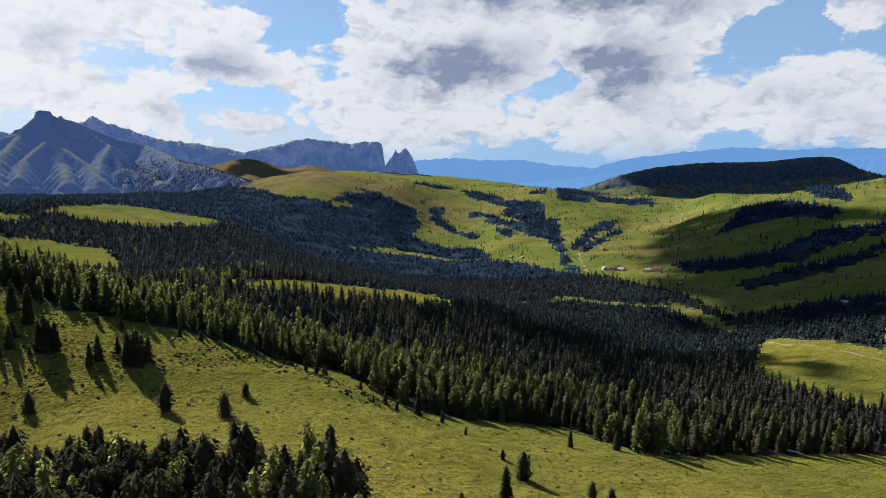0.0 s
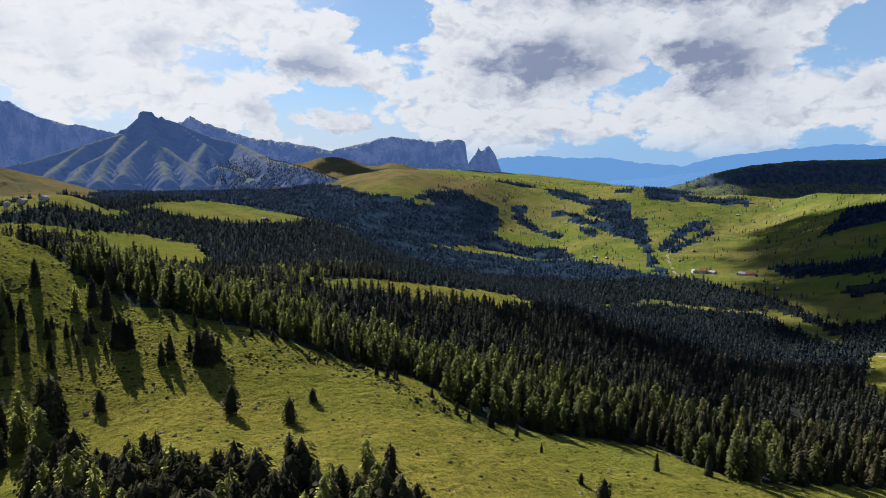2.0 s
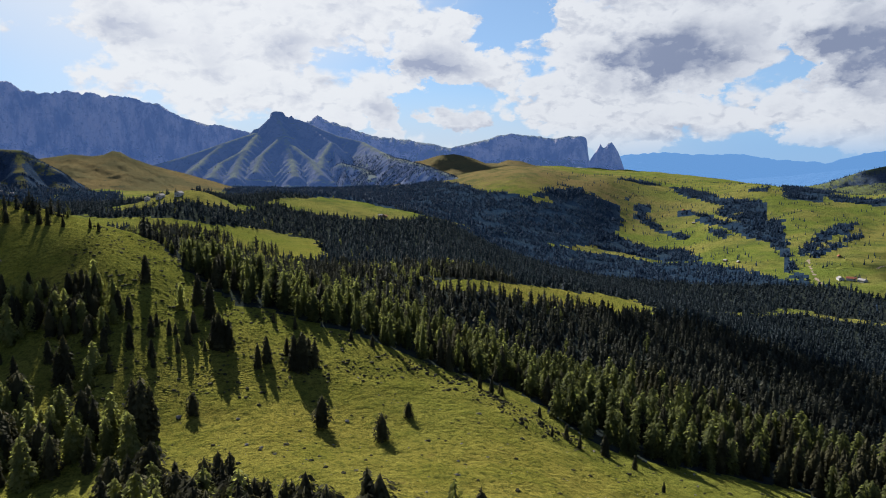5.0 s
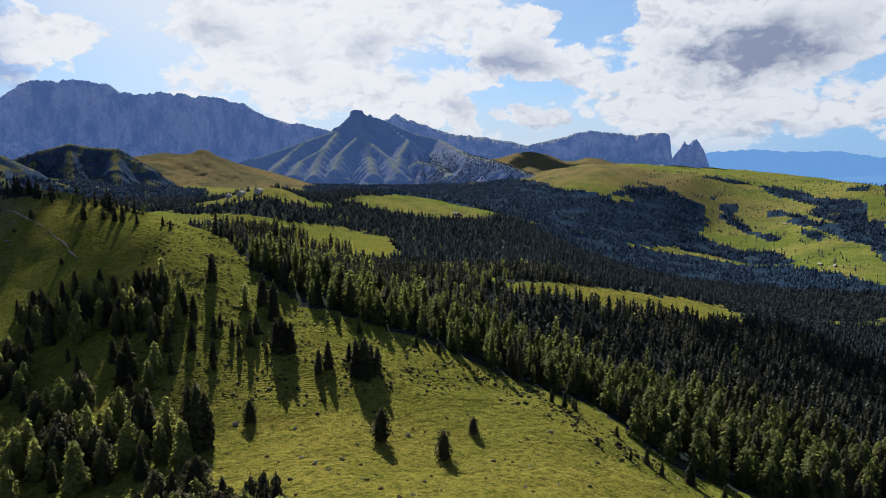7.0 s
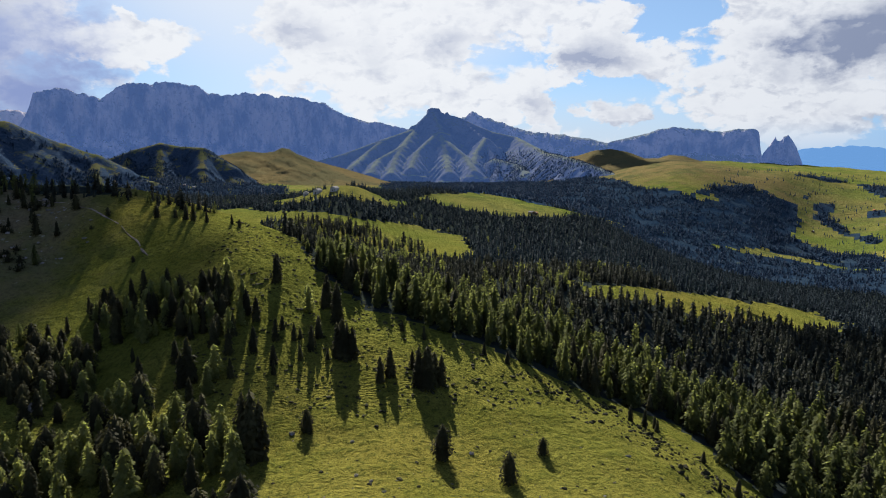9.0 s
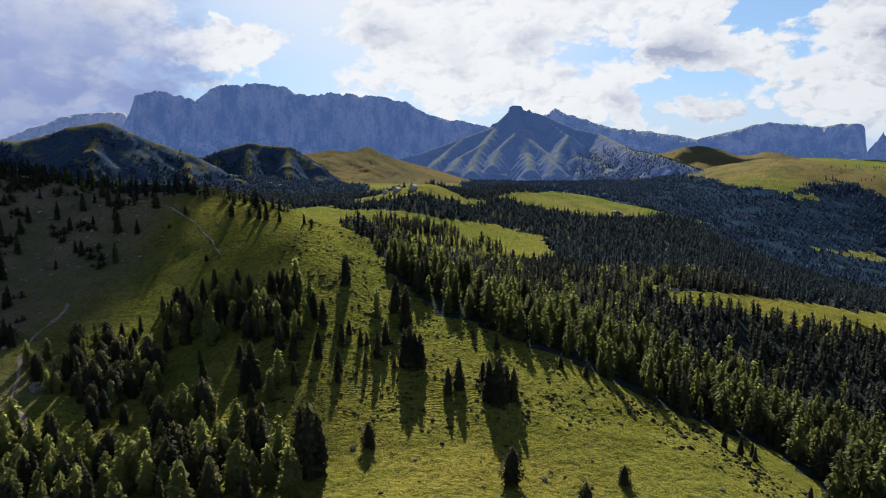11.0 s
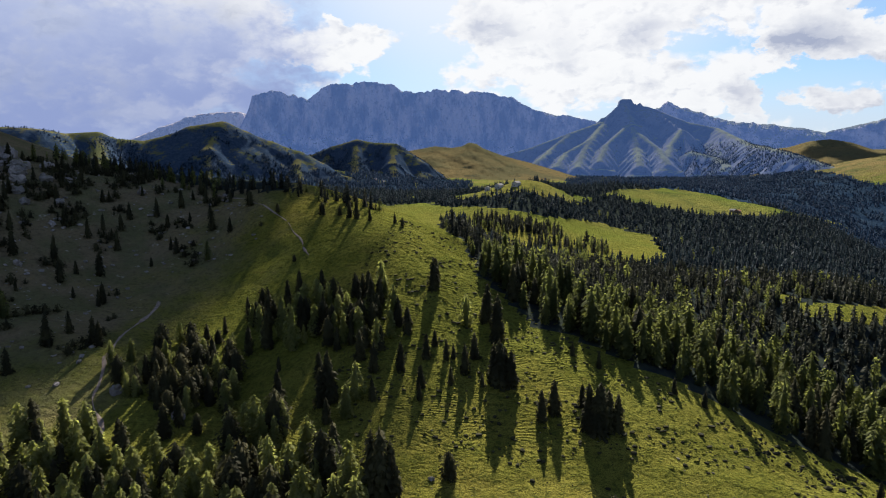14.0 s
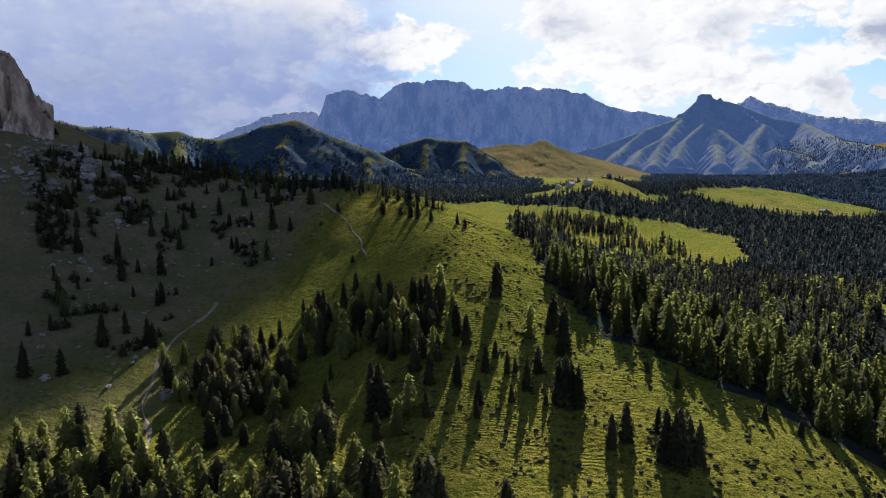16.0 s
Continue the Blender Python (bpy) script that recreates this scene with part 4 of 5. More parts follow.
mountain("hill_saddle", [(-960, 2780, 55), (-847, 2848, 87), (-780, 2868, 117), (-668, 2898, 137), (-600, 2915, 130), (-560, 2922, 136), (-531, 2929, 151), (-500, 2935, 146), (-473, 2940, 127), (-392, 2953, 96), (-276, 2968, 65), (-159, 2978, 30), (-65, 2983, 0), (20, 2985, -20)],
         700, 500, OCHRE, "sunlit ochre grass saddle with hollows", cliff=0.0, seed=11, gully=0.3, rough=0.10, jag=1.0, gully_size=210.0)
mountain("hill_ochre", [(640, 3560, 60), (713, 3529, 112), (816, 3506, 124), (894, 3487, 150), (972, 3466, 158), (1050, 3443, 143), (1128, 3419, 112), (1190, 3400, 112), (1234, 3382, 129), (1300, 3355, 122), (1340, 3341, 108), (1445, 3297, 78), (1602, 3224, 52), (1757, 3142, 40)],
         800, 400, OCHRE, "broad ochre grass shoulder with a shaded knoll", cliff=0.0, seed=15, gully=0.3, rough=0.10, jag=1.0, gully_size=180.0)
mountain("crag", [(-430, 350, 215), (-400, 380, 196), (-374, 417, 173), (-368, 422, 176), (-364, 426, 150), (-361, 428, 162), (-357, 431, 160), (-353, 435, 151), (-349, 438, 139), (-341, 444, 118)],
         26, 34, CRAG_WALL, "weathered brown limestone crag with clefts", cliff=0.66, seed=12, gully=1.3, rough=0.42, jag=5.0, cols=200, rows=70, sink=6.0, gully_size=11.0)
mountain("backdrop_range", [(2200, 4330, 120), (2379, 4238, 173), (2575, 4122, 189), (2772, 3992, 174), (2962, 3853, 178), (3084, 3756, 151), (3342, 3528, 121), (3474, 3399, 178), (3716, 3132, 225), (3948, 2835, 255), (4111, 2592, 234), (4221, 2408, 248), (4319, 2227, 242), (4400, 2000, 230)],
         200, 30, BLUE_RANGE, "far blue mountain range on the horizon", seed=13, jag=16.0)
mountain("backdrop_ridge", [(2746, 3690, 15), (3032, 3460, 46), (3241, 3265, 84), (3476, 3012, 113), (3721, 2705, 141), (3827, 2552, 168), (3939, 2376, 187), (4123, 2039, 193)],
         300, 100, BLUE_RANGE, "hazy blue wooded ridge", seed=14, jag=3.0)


# ---- tracks ----
def track(name, line, width, label):
    p = np.array(line, float)
    d = np.r_[0, np.cumsum(np.hypot(*np.diff(p, axis=0).T))]
    s = np.arange(0, d[-1], 1.5)
    x, y = np.interp(s, d, p[:, 0]), np.interp(s, d, p[:, 1])
    for _ in range(6):
        x[1:-1], y[1:-1] = (x[:-2] + x[1:-1] * 2 + x[2:]) / 4, (y[:-2] + y[1:-1] * 2 + y[2:]) / 4
    tx, ty = np.gradient(x), np.gradient(y)
    k = np.hypot(tx, ty)
    nx, ny = -ty / k, tx / k
    x, y = x + nx * (np.sin(s / 9) + 0.6 * np.sin(s / 3.7)) * 0.6, y + ny * (np.sin(s / 9) + 0.6 * np.sin(s / 3.7)) * 0.6
    w = width * np.clip(0.85 + 0.45 * np.sin(s / 7.3) + 0.35 * np.sin(s / 2.9 + 1), 0.3, 2)
    rows = []
    for side in (-1.1, -0.5, 0.0, 0.5, 1.1):
        px, py = x + nx * w * side / 2, y + ny * w * side / 2
        rows.append(np.stack([px, py, ground_height(px, py) + (0.12 if abs(side) < 1 else -0.15)], -1))
    v = np.stack(rows, 1).reshape(-1, 3)
    ob = mesh_object(name, v, grid_faces(len(x), 5), TRACK)
    return tagged(ob, label, "path", kind="structure")


track("path_bowl", [(-145, 338), (-140, 322), (-136, 307), (-132, 298), (-128, 285), (-123, 278), (-118, 265), (-112, 261), (-107, 258), (-97, 244), (-94, 239)], 1.5, "worn pale gravel footpath through the grassy bowl")
track("path_rim", [(-177, 433), (-150, 420), (-122, 400), (-108, 386), (-96, 372), (-88, 358)], 0.8, "narrow footpath over the rim of the spur")
track("road_valley", [(855, 740), (838, 694), (804, 617), (758, 529)], 3.5, "pale farm track through a clearing")
track("road_meadow", [(646, 426), (613, 375), (593, 327), (575, 294), (565, 268)], 2.6, "pale farm track across the meadow")
track("road_village", [(987, 1042), (1035, 1111), (1098, 1194), (1155, 1261)], 6, "pale gravel road into the hamlet")
track("road_pasture", [(1974, 1678), (1779, 1472), (1693, 1386), (1640, 1382)], 5, "pale gravel bend on the pasture")
track("road_slope", [(1164, 1095), (1244, 1119), (1300, 1085), (1359, 1089)], 3.5, "pale track over the shaded pasture")


# ---- unseen cumulus clouds, added towards the sun to shade the slopes ----
def cloud(target, height, wide, deep, seed, fine=5):
    """A lumpy flat-based cumulus that stands between the sun and the target on the ground."""
    bm = bmesh.new()
    bmesh.ops.create_icosphere(bm, subdivisions=fine, radius=1.0)
    for v in bm.verts:
        p = v.co.copy()
        q = p * 1.7 + Vector((seed * 9.1, seed * 3.7, 0))
        k = 1 + 0.55 * noise.noise(q) + 0.34 * noise.noise(q * 2.3) + 0.22 * noise.noise(q * 5.1) + 0.14 * noise.noise(q * 11)
        v.co = Vector((p.x * k * wide, p.y * k * deep, (p.z * k if p.z > 0 else p.z * 0.35 * k) * min(wide, deep) * 0.35))
    me = bpy.data.meshes.new("cloud")
    bm.to_mesh(me)
    bm.free()
    me.polygons.foreach_set("use_smooth", np.full(len(me.polygons), True))
    me.materials.append(CLOUD)
    ob = new("shade_cloud", me)
    a, e = radians(SUN_AZ), radians(SUN_EL)
    run = height / math.tan(e)
    ob.location = (target[0] + math.sin(a) * run, target[1] + math.cos(a) * run, target[2] + height)
    return tagged(ob, "unseen white cumulus cloud placed to shade the alp", "cloud", kind="structure")


cloud((-275, 382, 70), 700, 128, 104, 1)
cloud((-192, 318, 50), 700, 42, 46, 7, 4)
cloud((-225, 330, 55), 700, 60, 60, 8, 4)
cloud((3120, 2080, 60), 2300, 560, 500, 4)
cloud((965, 3240, 120), 1500, 140, 150, 6)


def broken_cloud(target, height, wide, deep, count, size, seed, turn=0.0):
    """A thin broken sheet of many cloudlets, loosest at its rim, that lets part of the sun through."""
    rng = np.random.RandomState(seed)
    bm = bmesh.new()
    bmesh.ops.create_icosphere(bm, subdivisions=1, radius=1.0)
    bv = np.array([tuple(v.co) for v in bm.verts])
    bf = np.array([[v.index for v in f.verts] for f in bm.faces])
    bm.free()
    vs, fs = [], []
    for k in range(count):
        a, d = rng.uniform(0, 6.283), rng.uniform(0, 1) ** 0.6 * 1.12
        s = size * rng.uniform(0.6, 1.5)
        lump = bv * (1 + rng.uniform(-0.25, 0.25, (len(bv), 1))) * (s * rng.uniform(1, 1.6), s, s * 0.3)
        bend = 1 + 0.16 * math.sin(a * 3 + 1) + 0.10 * math.sin(a * 7)
        vs.append(lump + (wide * d * bend * math.cos(a), deep * d * bend * math.sin(a), rng.uniform(-60, 60)))
        fs.append(bf + k * len(bv))
    ob = mesh_object("shade_cloud", np.concatenate(vs), np.concatenate(fs), CLOUD)
    ob.rotation_euler = (0, 0, radians(turn))
    run = height / math.tan(radians(SUN_EL))
    ob.location = (target[0] + math.sin(radians(SUN_AZ)) * run, target[1] + math.cos(radians(SUN_AZ)) * run, target[2] + height)
    return tagged(ob, "unseen thin broken cloud added for partial shade", "cloud", kind="structure")


broken_cloud((1230, 790, -30), 2600, 540, 270, 560, 34, 62, 52.0)
broken_cloud((400, 430, -30), 900, 138, 104, 80, 13, 64)
broken_cloud((-96, 334, 44), 800, 60, 36, 56, 7, 63, 20.0)
rng = np.random.RandomState(61)
for k in range(12):
    a = rng.uniform(0, 6.283)
    s = rng.uniform(6, 16)
    cloud((400 + 130 * math.cos(a), 430 + 100 * math.sin(a), -30), 700, s * rng.uniform(1, 1.6), s, 110 + k, 3)

# ---- woods ----
def crown(kind, seed, level):
    """Vertices and triangles of a crown of unit height: tilted needle sprays in ragged whorls round a dark core."""
    k = KINDS[kind]
    rng = np.random.RandomState(seed)
    count, long, wide = {2: (540, 0.064, 0.025), 15: (300, 0.072, 0.029), 1: (58, 0.122, 0.054), 0: (11, 0.27, 0.16), -1: (6, 0.36, 0.22)}[level]
    count = int(count * k["dense"])
    lean = rng.uniform(-0.02, 0.02, 2)
    whorls, phase = rng.randint(7, 12), rng.uniform(0, 6.283)
    bites = [(rng.uniform(0, 6.283), rng.uniform(0.05, 0.75), rng.uniform(0.2, 0.45)) for _ in range(5)]
    vs, fs, ns = [], [], []
    for i in range(count):
        f = 1 - (1 - (i + rng.uniform(0, 1)) / count) ** 0.60
        z0 = k["bare"] + (0.97 - k["bare"]) * f
        a = i * 2.39996 + rng.uniform(-0.6, 0.6)
        edge = k["radius"] * k["taper"](f) * (1 + k["lump"] * 0.35 * math.sin(a * 2 + phase + f * 9)) * (0.86 + 0.14 * math.cos(6.283 * whorls * f))
        for ba, bf, deep in bites:
            turn = math.cos(a - ba)
            if turn > 0.5 and abs(f - bf) < 0.10:
                edge *= 1 - deep * (turn - 0.5) * 1.6
        rho = edge * (0.58 + 0.44 * math.sqrt(rng.uniform()))
        L = min(long, edge * 1.3 + 0.018) * rng.uniform(0.65, 1.35)
        w = wide * L / long * rng.uniform(0.7, 1.3)
        d, roll = k["droop"] * rng.uniform(0.35, 1.3), rng.uniform(-0.8, 0.8) * w
        ca, sa = math.cos(a), math.sin(a)
        b, skew = len(vs), rng.uniform(-0.6, 0.6) * w
        for px, py, pz in ((max(0.0, rho - 0.60 * L), 0, z0 + 0.45 * L * (1 - d)), (rho - 0.05 * L, w, z0 - 0.35 * d * L + roll), (rho + 0.38 * L, skew, z0 - d * L), (rho - 0.05 * L, -w, z0 - 0.35 * d * L - roll)):
            vs.append((px * ca - py * sa + lean[0] * pz, px * sa + py * ca + lean[1] * pz, pz))
        fs += [(b, b + 2, b + 1), (b, b + 3, b + 2)]
        out = Vector((ca + rng.uniform(-0.3, 0.3), sa + rng.uniform(-0.3, 0.3), (0.25 + 0.55 * f if level >= 1 else 0.02 + 0.25 * f) + rng.uniform(-0.2, 0.2))).normalized()
        ns += [tuple(out)] * 4
    b, sides = len(vs), 6 if level >= 2 else 4
    rings = ((k["bare"] + 0.03, 0.02), (0.30, 0.30), (0.62, 0.62)) if level >= 2 else ((k["bare"] + 0.03, 0.10), (0.5, 0.5)) if level == 15 else ((k["bare"] + 0.03, 0.10),)
    for z, f in rings:
        for q in range(sides):
            r = k["radius"] * k["taper"](f) * k["core"]
            vs.append((r * math.cos(q * 6.283 / sides), r * math.sin(q * 6.283 / sides), z))
    vs.append((lean[0], lean[1], 1.0))
    top = len(vs) - 1
    for g in range(len(rings)):
        for q in range(sides):
            n = (q + 1) % sides
            c = b + g * sides
            if g + 1 < len(rings):
                fs += [(c + q, c + n, c + sides + n), (c + q, c + sides + n, c + sides + q)]
            else:
                fs.append((c + q, c + n, top))
    for x, y, z in vs[b:]:
        ns.append(tuple(Vector((x, y, 0.05)).normalized()))
    return np.array(vs), np.array(fs), np.array(ns)


def soften(ob, normals):
    """Needle sprays shade as one soft crown."""
    ob.data.polygons.foreach_set("use_smooth", np.full(len(ob.data.polygons), True))
    ob.data.normals_split_custom_set_from_vertices(normals)
    return ob


def spruce_taper(f):
    return (1 - f) ** 0.60 * (0.82 + 0.22 * min(f * 5, 1)) + 0.015


def pine_taper(f):
    return max(0.15, math.sin(min(0.97, 0.26 + 0.74 * f) * 3.1416) ** 0.5)


def larch_taper(f):
    return (1 - f) ** 0.50 * (0.66 + 0.38 * min(f * 3.5, 1)) + 0.02


KINDS = {
    "spruce": dict(radius=0.210, bare=0.02, droop=0.60, taper=spruce_taper, lump=0.45, core=0.55, dense=1.0),
    "pine": dict(radius=0.30, bare=0.06, droop=0.40, taper=pine_taper, lump=0.5, core=0.55, dense=1.0),
    "larch": dict(radius=0.235, bare=0.05, droop=0.35, taper=larch_taper, lump=0.5, core=0.40, dense=1.0),
}


def wood(name, points, heights, kind, mat, level, label, seed=1, fat_range=(0.8, 1.2)):
    """Many trees that nobody could count, in one mesh."""
    rng = np.random.RandomState(seed)
    kinds = [crown(kind, 40 + q, level) for q in range(6)]
    pick = rng.randint(0, len(kinds), len(points))
    turn, fat = rng.uniform(0, 6.283, len(points)), rng.uniform(*fat_range, len(points))
    vs, fs, ns, base = [], [], [], 0
    for q, (v, f, nv) in enumerate(kinds):
        m = pick == q
        if not m.any():
            continue
        p, h, c, s, w = points[m], heights[m], np.cos(turn[m]), np.sin(turn[m]), fat[m]
        x = (v[:, 0][None] * c[:, None] - v[:, 1][None] * s[:, None]) * (h * w)[:, None] + p[:, :1]
        y = (v[:, 0][None] * s[:, None] + v[:, 1][None] * c[:, None]) * (h * w)[:, None] + p[:, 1:2]
        z = v[:, 2][None] * h[:, None] + p[:, 2:3]
        vs.append(np.stack([x, y, z], -1).reshape(-1, 3))
        fs.append((f[None] + (np.arange(len(p)) * len(v))[:, None, None] + base).reshape(-1, 3))
        nx, ny = nv[:, 0][None] * c[:, None] - nv[:, 1][None] * s[:, None], nv[:, 0][None] * s[:, None] + nv[:, 1][None] * c[:, None]
        ns.append(np.stack([nx, ny, np.broadcast_to(nv[:, 2][None], nx.shape)], -1).reshape(-1, 3))
        base += len(p) * len(v)
    ob = mesh_object(name, np.concatenate(vs), np.concatenate(fs), mat, False)
    soften(ob, np.concatenate(ns))
    return tagged(ob, label, "forest", kind="stuff")


def scatter(polys, holes, spacing, seed, near=0, far=1e9):
    p = np.concatenate([np.array(q, float) for q in polys])
    rng = np.random.RandomState(seed)
    gx, gy = np.meshgrid(np.arange(p[:, 0].min(), p[:, 0].max(), spacing), np.arange(p[:, 1].min(), p[:, 1].max(), spacing))
    x = gx.ravel() + rng.uniform(-0.5, 0.5, gx.size) * spacing
    y = gy.ravel() + rng.uniform(-0.5, 0.5, gx.size) * spacing
    r = np.hypot(x, y)
    keep = covered(x, y, polys, holes) & (r >= near) & (r < far)
    x, y = x[keep], y[keep]
    return np.stack([x, y, ground_height(x, y) - 0.3], -1)


def split_wood(prefix, polys, holes, spacing, seed, near, far, level, tall, larch, label, fat_range=(0.8, 1.2), mat=None, thin=-9.0):
    pts = scatter(polys, holes, spacing, seed, near, far)
    # glades and scrub break the stand
    pts = pts[swell(pts[:, 0], pts[:, 1], 150, 35) + 0.7 * swell(pts[:, 0], pts[:, 1], 48, 36) + np.random.RandomState(seed + 5).uniform(-0.18, 0.18, len(pts)) > thin]
    rng = np.random.RandomState(seed + 1)
    h = tall * rng.uniform(0.5, 1.25, len(pts)) * (1 + 0.25 * swell(pts[:, 0], pts[:, 1], 45, 33))
    # larches stand thickest along the spur, spruces lower down
    mixed = swell(pts[:, 0], pts[:, 1], 90, 31) * 0.9 + rng.uniform(-0.5, 0.5, len(pts)) < larch - np.clip((pts[:, 0] - 165) / 170, -0.1, 0.8)
    if mixed.any():
        wood(prefix + "_larches", pts[mixed], h[mixed], "larch", FOREST_LARCH, level, "light green larches among " + label, seed, fat_range)
    wood(prefix + "_spruces", pts[~mixed], h[~mixed], "spruce", mat or (SPRUCE if level == 15 else MID_SPRUCE), level, label, seed + 2, fat_range)
    print(prefix, len(pts))


split_wood("near_forest", [FLANK_FOREST, SPUR_WOOD], CLEARINGS, 6.0, 100, 0, 380, 15, 14.5, 0.26, "dense dark spruces on the slope below the spur")
split_wood("middle_forest", [FLANK_FOREST, SPUR_WOOD, VALLEY_FOREST, GULLY_WOOD], CLEARINGS, 6.2, 150, 380, 640, 1, 11.0, -0.42, "dense dark spruces on the lower slope")
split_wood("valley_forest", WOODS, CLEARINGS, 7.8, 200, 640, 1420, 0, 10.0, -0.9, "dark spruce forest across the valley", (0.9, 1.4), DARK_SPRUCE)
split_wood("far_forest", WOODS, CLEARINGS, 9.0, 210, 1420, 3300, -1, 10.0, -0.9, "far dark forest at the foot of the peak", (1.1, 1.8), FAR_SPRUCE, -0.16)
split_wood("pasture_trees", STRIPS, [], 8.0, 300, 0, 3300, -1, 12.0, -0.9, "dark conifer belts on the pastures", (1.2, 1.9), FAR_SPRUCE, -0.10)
split_wood("rim_trees", [RIM_LINE], [], 5.8, 320, 0, 900, 1, 8.5, -0.3, "dark conifers along the rim of the bowl")
split_wood("meadow_grove", [MEADOW_GROVE], [], 9.0, 335, 0, 1200, 1, 14.0, -0.6, "dark conifers in rows on the back meadow")
split_wood("front_grove", [FRONT_GROVE], [], 9.5, 337, 0, 1200, 1, 13.0, -0.35, "dark conifers in loose groups on the back meadow", thin=-0.12)
split_wood("slope_trees", [LEFT_SLOPE], [], 15.5, 330, 0, 900, 15, 9.5, -0.5, "scattered dark conifers on the stony slope")
# single trees and little groups dotted over the pastures and the shaded hill
PASTURES = [(760, 700), (1000, 500), (1700, 350), (2200, 900), (2500, 1500), (2600, 2700), (1500, 2900), (1050, 2500), (1000, 1600), (1030, 1100)]
pts = scatter([PASTURES], STRIPS + [ROAD_CLEARING], 14.0, 350)
pts = pts[swell(pts[:, 0], pts[:, 1], 170, 43) + 0.5 * swell(pts[:, 0], pts[:, 1], 50, 44) + np.random.RandomState(351).uniform(-0.5, 0.5, len(pts)) > 0.46]
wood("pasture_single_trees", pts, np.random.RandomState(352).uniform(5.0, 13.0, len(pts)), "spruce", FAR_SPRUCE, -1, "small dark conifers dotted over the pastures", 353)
print("single", len(pts))
pts = scatter([SHRUB_SLOPE, LEFT_SLOPE], [], 3.2, 340)
pts = pts[swell(pts[:, 0], pts[:, 1], 30, 41) + np.where(pts[:, 0] < -215, 0.12, -0.14) > 0.12]
wood("slope_shrubs", pts, np.random.RandomState(341).uniform(1.6, 4.6, len(pts)), "pine", SPRUCE, 1, "clumped dark mountain pines on the stony slope", 342, (1.3, 2.3))



def flank_wood(mountain_name, count, low, high, tall, label, seed, share=0.05, kind="spruce", east=-9e9):
    """Trees and scrub rooted on the lower front of a mountain."""
    me = bpy.data.objects[mountain_name].data
    co = np.empty(len(me.vertices) * 3, np.float32)
    me.vertices.foreach_get("co", co)
    co = co.reshape(-1, 3).astype(float)
    f = np.empty(len(me.polygons) * 4, np.int32)
    me.polygons.foreach_get("vertices", f)
    f = f.reshape(-1, 4)
    rng = np.random.RandomState(seed)
    a, b = co[f[:, 0]], co[f[:, 2]]
    mid = (a + b) / 2
    lie = mid[:, 2] - ground_height(mid[:, 0], mid[:, 1])
    size = np.linalg.norm(np.cross(b - a, co[f[:, 3]] - co[f[:, 1]]), axis=1)
    size[(lie < 0) | (lie > high)] = 0
    size *= np.clip((mid[:, 0] - east) / 150, 0.02, 1)
    size *= np.clip(1.2 - (lie - low) / (high - low), 0.0, 1) * (swell(mid[:, 0], mid[:, 1], 260, seed) + 0.6 * swell(mid[:, 0], mid[:, 1], 80, seed + 1) > share)
    pick = rng.choice(len(f), count, p=size / size.sum())
    w = rng.uniform(0, 1, (count, 1))
    u = rng.uniform(0, 1, (count, 1))
    q = co[f[pick]]
    p = (q[:, 0] * (1 - w) + q[:, 1] * w) * (1 - u) + (q[:, 3] * (1 - w) + q[:, 2] * w) * u
    p[:, 2] -= 0.5
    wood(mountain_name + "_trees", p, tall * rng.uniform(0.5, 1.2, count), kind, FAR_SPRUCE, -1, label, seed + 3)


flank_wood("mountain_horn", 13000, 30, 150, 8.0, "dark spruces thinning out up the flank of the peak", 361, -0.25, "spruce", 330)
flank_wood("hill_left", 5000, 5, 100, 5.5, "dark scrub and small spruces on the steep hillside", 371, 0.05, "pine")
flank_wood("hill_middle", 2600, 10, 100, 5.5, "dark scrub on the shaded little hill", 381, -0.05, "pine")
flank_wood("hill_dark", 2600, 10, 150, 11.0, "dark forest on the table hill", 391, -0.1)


# ---- single trees ----
def trunk_mesh(seed):
    rng = np.random.RandomState(seed)
    vs, fs = [], []
    for i, (z, r) in enumerate(((-0.03, 0.030), (0.03, 0.020), (0.35, 0.014), (0.7, 0.008), (0.97, 0.002))):
        bx, by = rng.uniform(-0.006, 0.006, 2)
        for k in range(7):
            a = 6.283 * k / 7
            vs.append((bx + r * math.cos(a), by + r * math.sin(a), z))
    return np.array(vs), grid_faces(5, 7, True)


TREE_NAMES = {"spruce": "spruce_tree", "larch": "larch_tree", "pine": "stone_pine"}
TREE_LABELS = {"spruce": "dark green conical spruce tree on the alpine slope", "larch": "light yellow-green feathery larch tree on the slope", "pine": "dark rounded stone pine standing on the meadow"}
PROTOS = {}


def proto(kind, q):
    if (kind, q) not in PROTOS:
        v, f, nv = crown(kind, 500 + 7 * q, 2)
        top = new(TREE_NAMES[kind])
        c = mesh_object("crown", v, f, LARCH if kind == "larch" else SPRUCE, False)
        soften(c, nv)
        tv, tf = trunk_mesh(q)
        t = mesh_object("trunk", tv, tf, BARK)
        c.parent = t.parent = top
        tagged(top, TREE_LABELS[kind], "tree", "conifers on the slope")
        PROTOS[kind, q] = [top, False]
    return PROTOS[kind, q]


def plant(kind, x, y, h, rng, fat=1.0):
    slot = proto(kind, rng.randint(0, 6))
    z = float(ground_height(np.array([x]), np.array([y]))[0]) - 0.25
    w = h * fat * rng.uniform(0.9, 1.2)
    m = pose(x, y, z, 0, 0, rng.uniform(0, 360)) @ Matrix.Diagonal((w, w, h, 1))
    if slot[1]:
        ob = copy_thing(slot[0], Matrix.Identity(4))
    else:
        ob = slot[0]
        slot[1] = True
    ob.matrix_basis = m
    return ob


